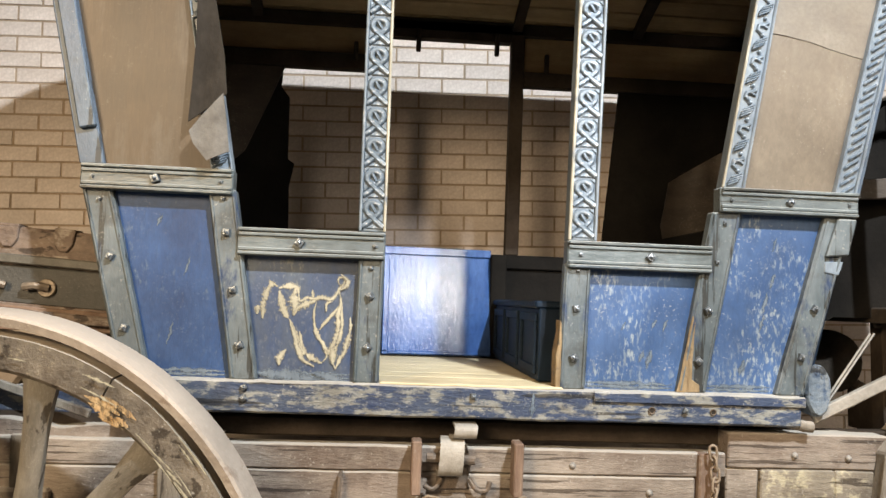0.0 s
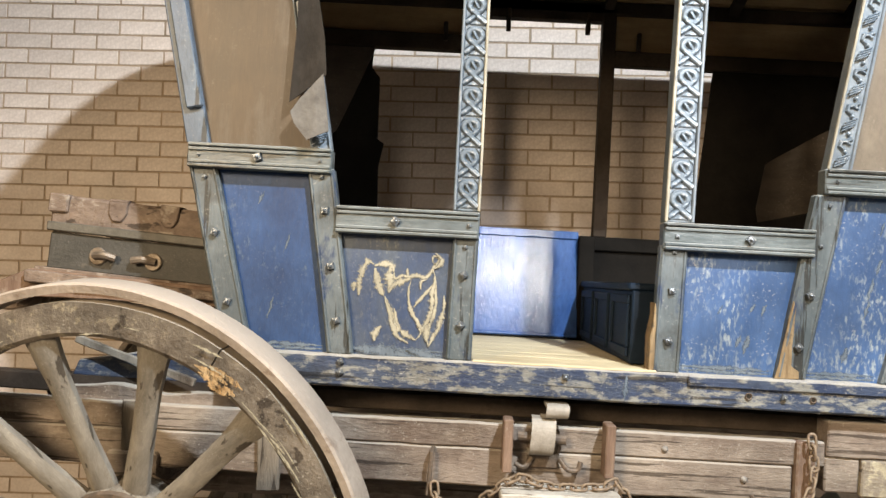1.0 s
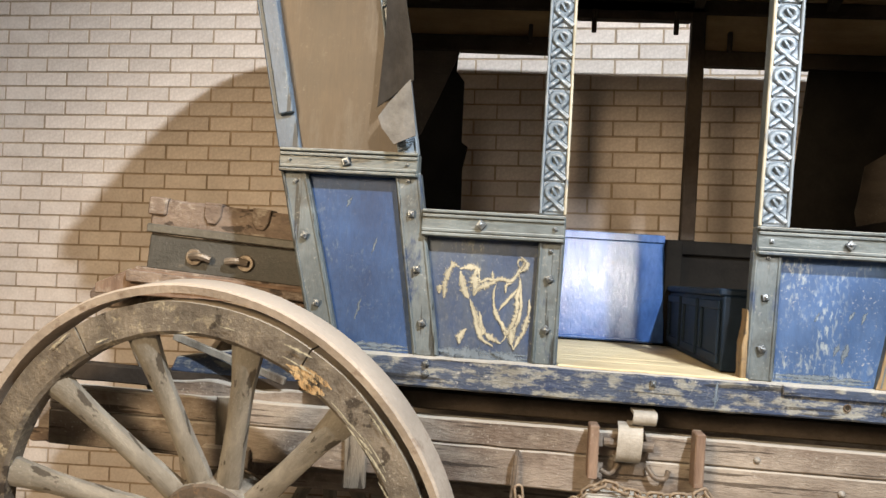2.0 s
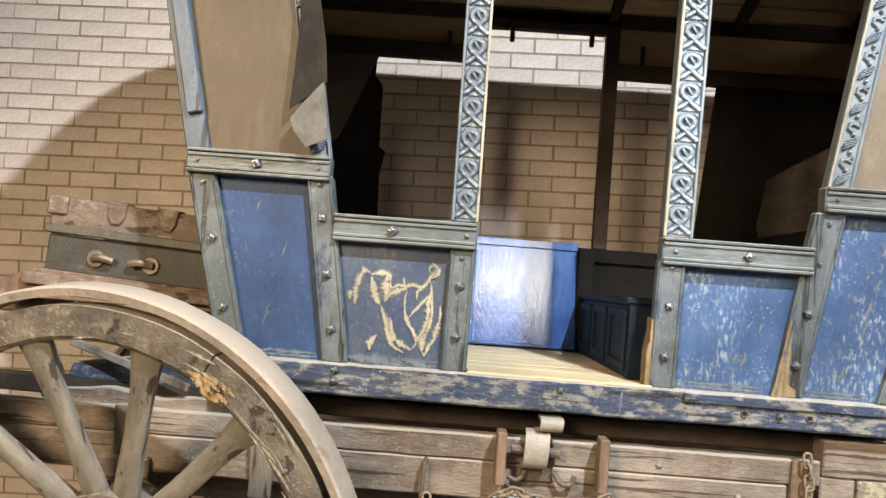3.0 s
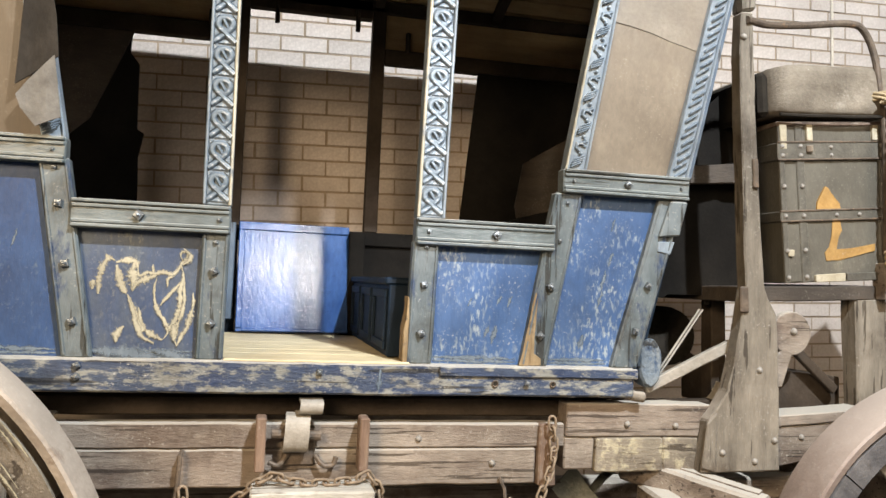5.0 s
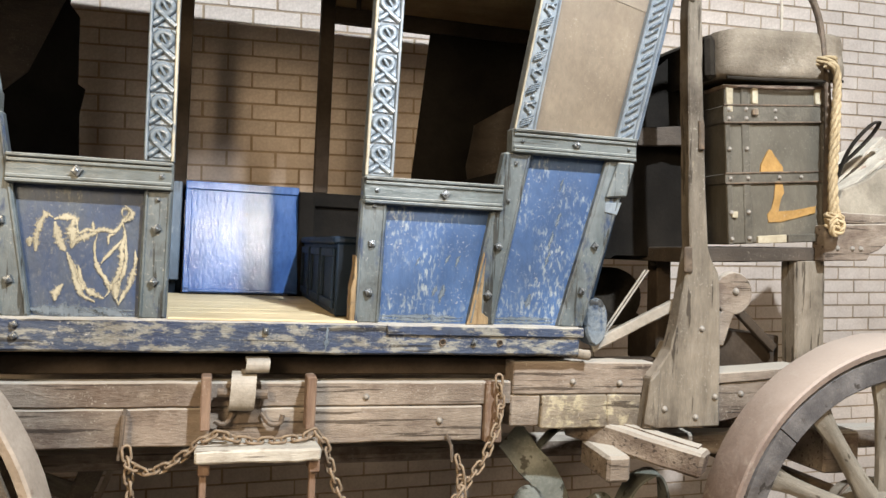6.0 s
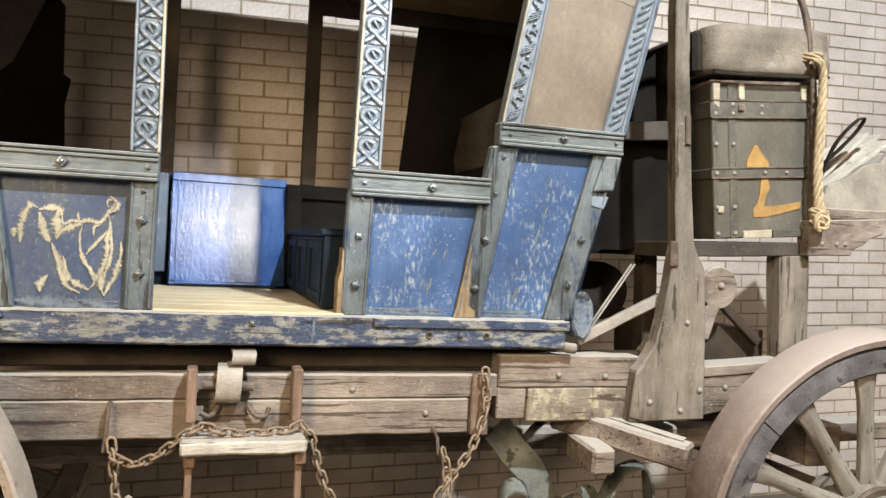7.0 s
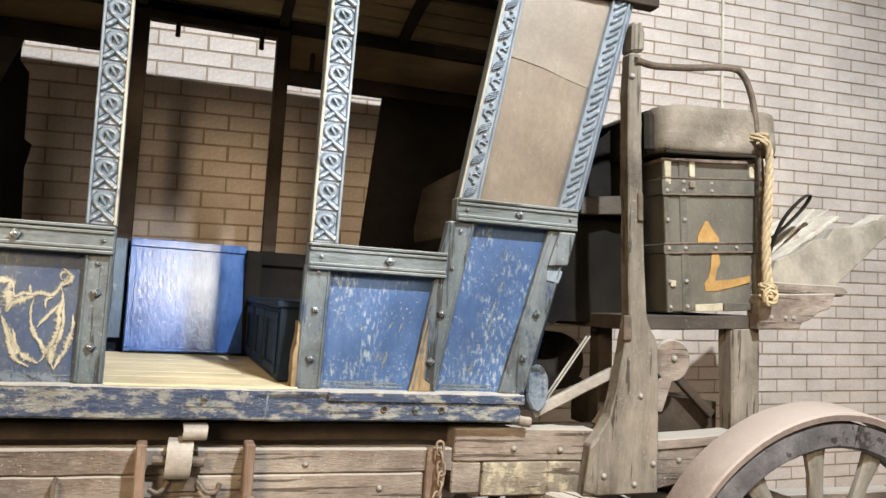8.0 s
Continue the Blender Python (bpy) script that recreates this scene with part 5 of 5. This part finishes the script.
part("paint_mark", uneven(prism([(0.147, 0.266), (0.152, 0.297), (0.178, 0.345), (0.190, 0.356), (0.202, 0.352), (0.212, 0.332), (0.245, 0.290), (0.250, 0.266)], -0.0088, -0.001, 0), 0.003, 30), m_orange, box, "smeared orange paint mark")
part("paint_mark", uneven(prism([(0.216, 0.228), (0.206, 0.170), (0.196, 0.132), (0.174, 0.108), (0.178, 0.078), (0.235, 0.078), (0.300, 0.090), (0.394, 0.108), (0.396, 0.134), (0.300, 0.122), (0.225, 0.118), (0.238, 0.160), (0.252, 0.190), (0.248, 0.228)], -0.0045, -0.001, 0), 0.003, 30), m_orange, box)

cush = thing("seat_cushion", "worn pale suede driver's seat cushion on the box", "cushion", pose(1.620, 0.05, 2.113, 0, -2.2, 0))
bm = block(0, 0.570, 0, 0.72, 0, 0.212, 0.0)
bmesh.ops.subdivide_edges(bm, edges=bm.edges[:], cuts=9, use_grid_fill=True)
for v in bm.verts:
    fx, fy, fz = (v.co.x / 0.570 - 0.5) * 2, (v.co.y / 0.72 - 0.5) * 2, (v.co.z / 0.212 - 0.5) * 2
    r = (abs(fx) ** 10 + abs(fy) ** 10 + abs(fz) ** 5) ** 0.1
    v.co += Vector((-fx, -fy, -fz)) * 0.02 * max(0, r - 0.97) * 8
    v.co += Vector(noise.noise_vector(v.co * 5)) * 0.012 + Vector(noise.noise_vector(v.co * 14)) * 0.004
smooth(part("cover", bm, m_cushion, cush, "scuffed suede cover"), 80)
part("piping", tube([(0.02, 0.012, 0.012), (0.10, 0.006, 0.008), (0.30, 0.004, 0.006), (0.46, 0.006, 0.008), (0.545, 0.014, 0.012)], 0.006, 6), m_flap, cush)
part("dark_end", uneven(block(-0.045, 0.0, 0.04, 0.70, 0.01, 0.175, 0.015), 0.004), m_black, cush, "dark leather cushion end")

rope = thing("rope", "thick knotted hemp rope tied to the seat rail", "rope", pose(2.075, 0.02, 1.585))


def laid_rope(path, r, parent):
    """Three strands laid round a line."""
    for s in range(3):
        pts = []
        run = 0.0
        for i, p in enumerate(path):
            if i:
                run += (p - path[i - 1]).length
            d = (path[min(i + 1, len(path) - 1)] - path[max(i - 1, 0)]).normalized()
            u = Vector((0, 1, 0)).cross(d).normalized() if abs(d.y) < 0.9 else Vector((1, 0, 0)).cross(d).normalized()
            w = d.cross(u)
            a = run / r * 0.75 + s * 2 * math.pi / 3
            pts.append(p + (u * math.cos(a) + w * math.sin(a)) * r * 0.55)
        smooth(part("strand", tube(pts, r * 0.55, 6), m_rope, parent), 80)


laid_rope(glide([(-0.03, 0.0, 0.61), (0.012, -0.01, 0.58), (0.014, 0.0, 0.40), (0.006, 0.0, 0.20), (0.012, 0.0, 0.03)], 26), 0.0145, rope)
laid_rope(glide([(0.02, 0.02, 0.61), (0.035, 0.012, 0.56), (0.034, 0.012, 0.35), (0.026, 0.012, 0.18), (0.030, 0.0, 0.03)], 26), 0.0145, rope)
laid_rope([Vector((0.0 + 0.038 * math.cos(a), 0.045 + 0.035 * math.sin(a), 0.615 + 0.012 * a / 6.28)) for a in [k * 0.16 for k in range(80)]], 0.012, rope)
laid_rope([Vector((0.02 + 0.026 * math.cos(a), 0.0 + 0.022 * math.sin(a), 0.015 - 0.02 * a / 6.28 + 0.03)) for a in [k * 0.16 for k in range(110)]], 0.012, rope)
laid_rope(glide([(0.02, -0.02, 0.04), (-0.01, -0.025, 0.0), (0.0, -0.02, -0.035), (0.04, -0.02, -0.02), (0.045, -0.01, 0.03)], 14), 0.012, rope)

# ---- chains ----
def link_mesh():
    pts = []
    for k in range(20):
        a = 2 * math.pi * k / 20
        pts.append((0.0125 * math.cos(a), 0, 0.0125 * math.sin(a) + (0.011 if math.sin(a) >= 0 else -0.011)))
    ob = part("link", tube(pts, 0.0047, 6, closed=True), m_chain)
    smooth(ob, 80)
    me = ob.data
    bpy.data.objects.remove(ob)
    return me


LINK = link_mesh()


def chain(path, label):
    """Links threaded along a line, every other one turned."""
    line = glide(path, 10)
    ob = thing("chain", label, "chain", Matrix.Translation(line[0]), group="chains under the coach")
    step_len, i, acc, k = 0.033, 0, 0.0, 0
    at = line[0]
    todo = step_len / 2
    for a, b in zip(line, line[1:]):
        seg = (b - a).length
        while acc + seg >= todo:
            p = a + (b - a) * ((todo - acc) / seg)
            d = (b - a).normalized()
            q = d.to_track_quat("Z", "Y").to_matrix().to_4x4()
            ln = new("link", LINK)
            ln.parent = ob
            ln.matrix_basis = Matrix.Translation(p - line[0]) @ q @ pose(0, 0, 0, 0, 0, 90 * (k % 2) + 20)
            k += 1
            todo += step_len
        acc += seg
    return ob


chain([(-0.427, -0.015, 0.875), (-0.418, -0.025, 0.80), (-0.412, -0.03, 0.72), (-0.40, -0.03, 0.64)], "rusty iron chain hanging from an eye bolt")
chain([(-0.42, -0.03, 0.83), (-0.36, -0.07, 0.815), (-0.29, -0.09, 0.845), (-0.215, -0.115, 0.905), (-0.17, -0.12, 0.925), (-0.10, -0.13, 0.908), (-0.02, -0.13, 0.902), (0.07, -0.12, 0.905), (0.115, -0.11, 0.915), (0.145, -0.11, 0.87), (0.165, -0.11, 0.79), (0.20, -0.10, 0.70), (0.24, -0.09, 0.62)], "rusty iron chain draped over the step")
chain([(0.733, -0.01, 1.05), (0.736, -0.02, 0.95), (0.722, -0.03, 0.89), (0.700, -0.04, 0.845), (0.665, -0.05, 0.78), (0.60, -0.06, 0.705), (0.555, -0.06, 0.64)], "rusty iron chain slung under the beam")
chain([(0.578, -0.05, 0.80), (0.590, -0.055, 0.75), (0.592, -0.06, 0.70), (0.60, -0.06, 0.62)], "short rusty chain end below the beam")
part("chain_hook", tube([(0.578, 0.03, 0.87), (0.577, -0.03, 0.85), (0.578, -0.045, 0.80)], 0.006, 6), m_iron, coach)
tag = thing("hanging_tag", "grey iron plate hung on the chain", "plate", pose(-0.385, -0.04, 0.66))
part("plate", uneven(prism([(-0.06, -0.05), (0.05, -0.06), (0.04, 0.03), (0.01, 0.06), (-0.03, 0.03)], 0, 0.006, 0.002), 0.004), m_strap, tag)

# ---- harness heap under the front ----
heap = thing("harness", "heap of dusty grey-green leather harness straps", "harness", pose(1.02, 0.22, FLOOR))
STRAPS = (
    (0.115, (0.75, 0.15, 0.60), [(-0.16, 0.0, 0.935), (-0.10, -0.02, 0.855), (-0.02, -0.03, 0.755), (0.04, -0.02, 0.585), (0.06, 0.0, 0.335), (0.03, -0.02, 0.01)]),
    (0.045, (0.2, 1.0, 0.3), [(0.08, 0.08, 0.935), (0.01, 0.06, 0.895), (-0.04, 0.04, 0.835), (-0.02, 0.03, 0.735), (0.08, 0.03, 0.535), (0.13, 0.03, 0.01)]),
    (0.10, (0.3, 1.0, 0.2), [(-0.22, -0.07, 0.01), (-0.22, -0.10, 0.435), (-0.18, -0.12, 0.715), (-0.09, -0.10, 0.735), (-0.06, -0.07, 0.635), (-0.07, -0.07, 0.335)]),
    (0.12, (0.2, 1.0, 0.0), [(0.16, -0.12, 0.01), (0.18, -0.12, 0.435), (0.23, -0.14, 0.715), (0.33, -0.12, 0.785), (0.43, -0.07, 0.735), (0.48, -0.02, 0.435)]),
    (0.08, (0.9, 0.4, 0.2), [(0.10, -0.05, 0.01), (0.12, -0.08, 0.40), (0.08, -0.10, 0.66), (0.16, -0.10, 0.71), (0.24, -0.08, 0.60)]),
    (0.09, (-0.5, 1.0, 0.4), [(-0.12, -0.02, 0.01), (-0.16, -0.04, 0.36), (-0.10, -0.08, 0.60), (0.0, -0.10, 0.655), (0.10, -0.08, 0.56), (0.12, -0.04, 0.20)]),
)
for wd, ac, pts in STRAPS:
    smooth(part("strap", uneven(ribbon(glide(pts, 9), wd, 0.008, ac), 0.012, 7, wd), m_harness, heap), 60)

# ---- bricks of the far wall ----
BL, BH, JOINT, Z_ROW = 0.25, 0.25 / 3, 0.011, 2.67


def brick_mesh():
    bm = block(-BL / 2 + JOINT / 2, BL / 2 - JOINT / 2, -0.002, 0.02, -BH / 2 + JOINT / 2, BH / 2 - JOINT / 2, 0.0015)
    bmesh.ops.delete(bm, geom=[f for f in bm.faces if f.normal.y > 0.9], context="FACES_ONLY")
    return bm


first = part("brick", brick_mesh(), m_brick)
BRICK_MESH = first.data
bpy.data.objects.remove(first)
rest_bm = bmesh.new()
rng = random.Random(4)
count = 0
for row in range(-18, 35):
    z = Z_ROW - row * BH
    if z < FLOOR + 0.03 or z > 4.2:
        continue
    for col in range(-20, 25):
        x = (col + 0.5 + (0.5 if row % 2 else 0)) * BL
        dy, dx = rng.uniform(-0.002, 0.002), rng.uniform(-0.002, 0.002)
        near = -5 <= row <= 11 and -3.3 < x < 3.6 and (x < -0.9 or abs(x) < 0.9 or x > 2.0) and count < 300
        if near:
            count += 1
            ob = new("brick", BRICK_MESH)
            ob.parent = wall
            ob.location = (x + dx, WALL + dy, z)
        else:
            block(x + dx - BL / 2 + JOINT / 2, x + dx + BL / 2 - JOINT / 2, WALL - 0.002 + dy, WALL + 0.02, z - BH / 2 + JOINT / 2, z + BH / 2 - JOINT / 2, 0, rest_bm)
tagged(part("bricks", rest_bm, m_brick_joined, wall), kind="stuff")
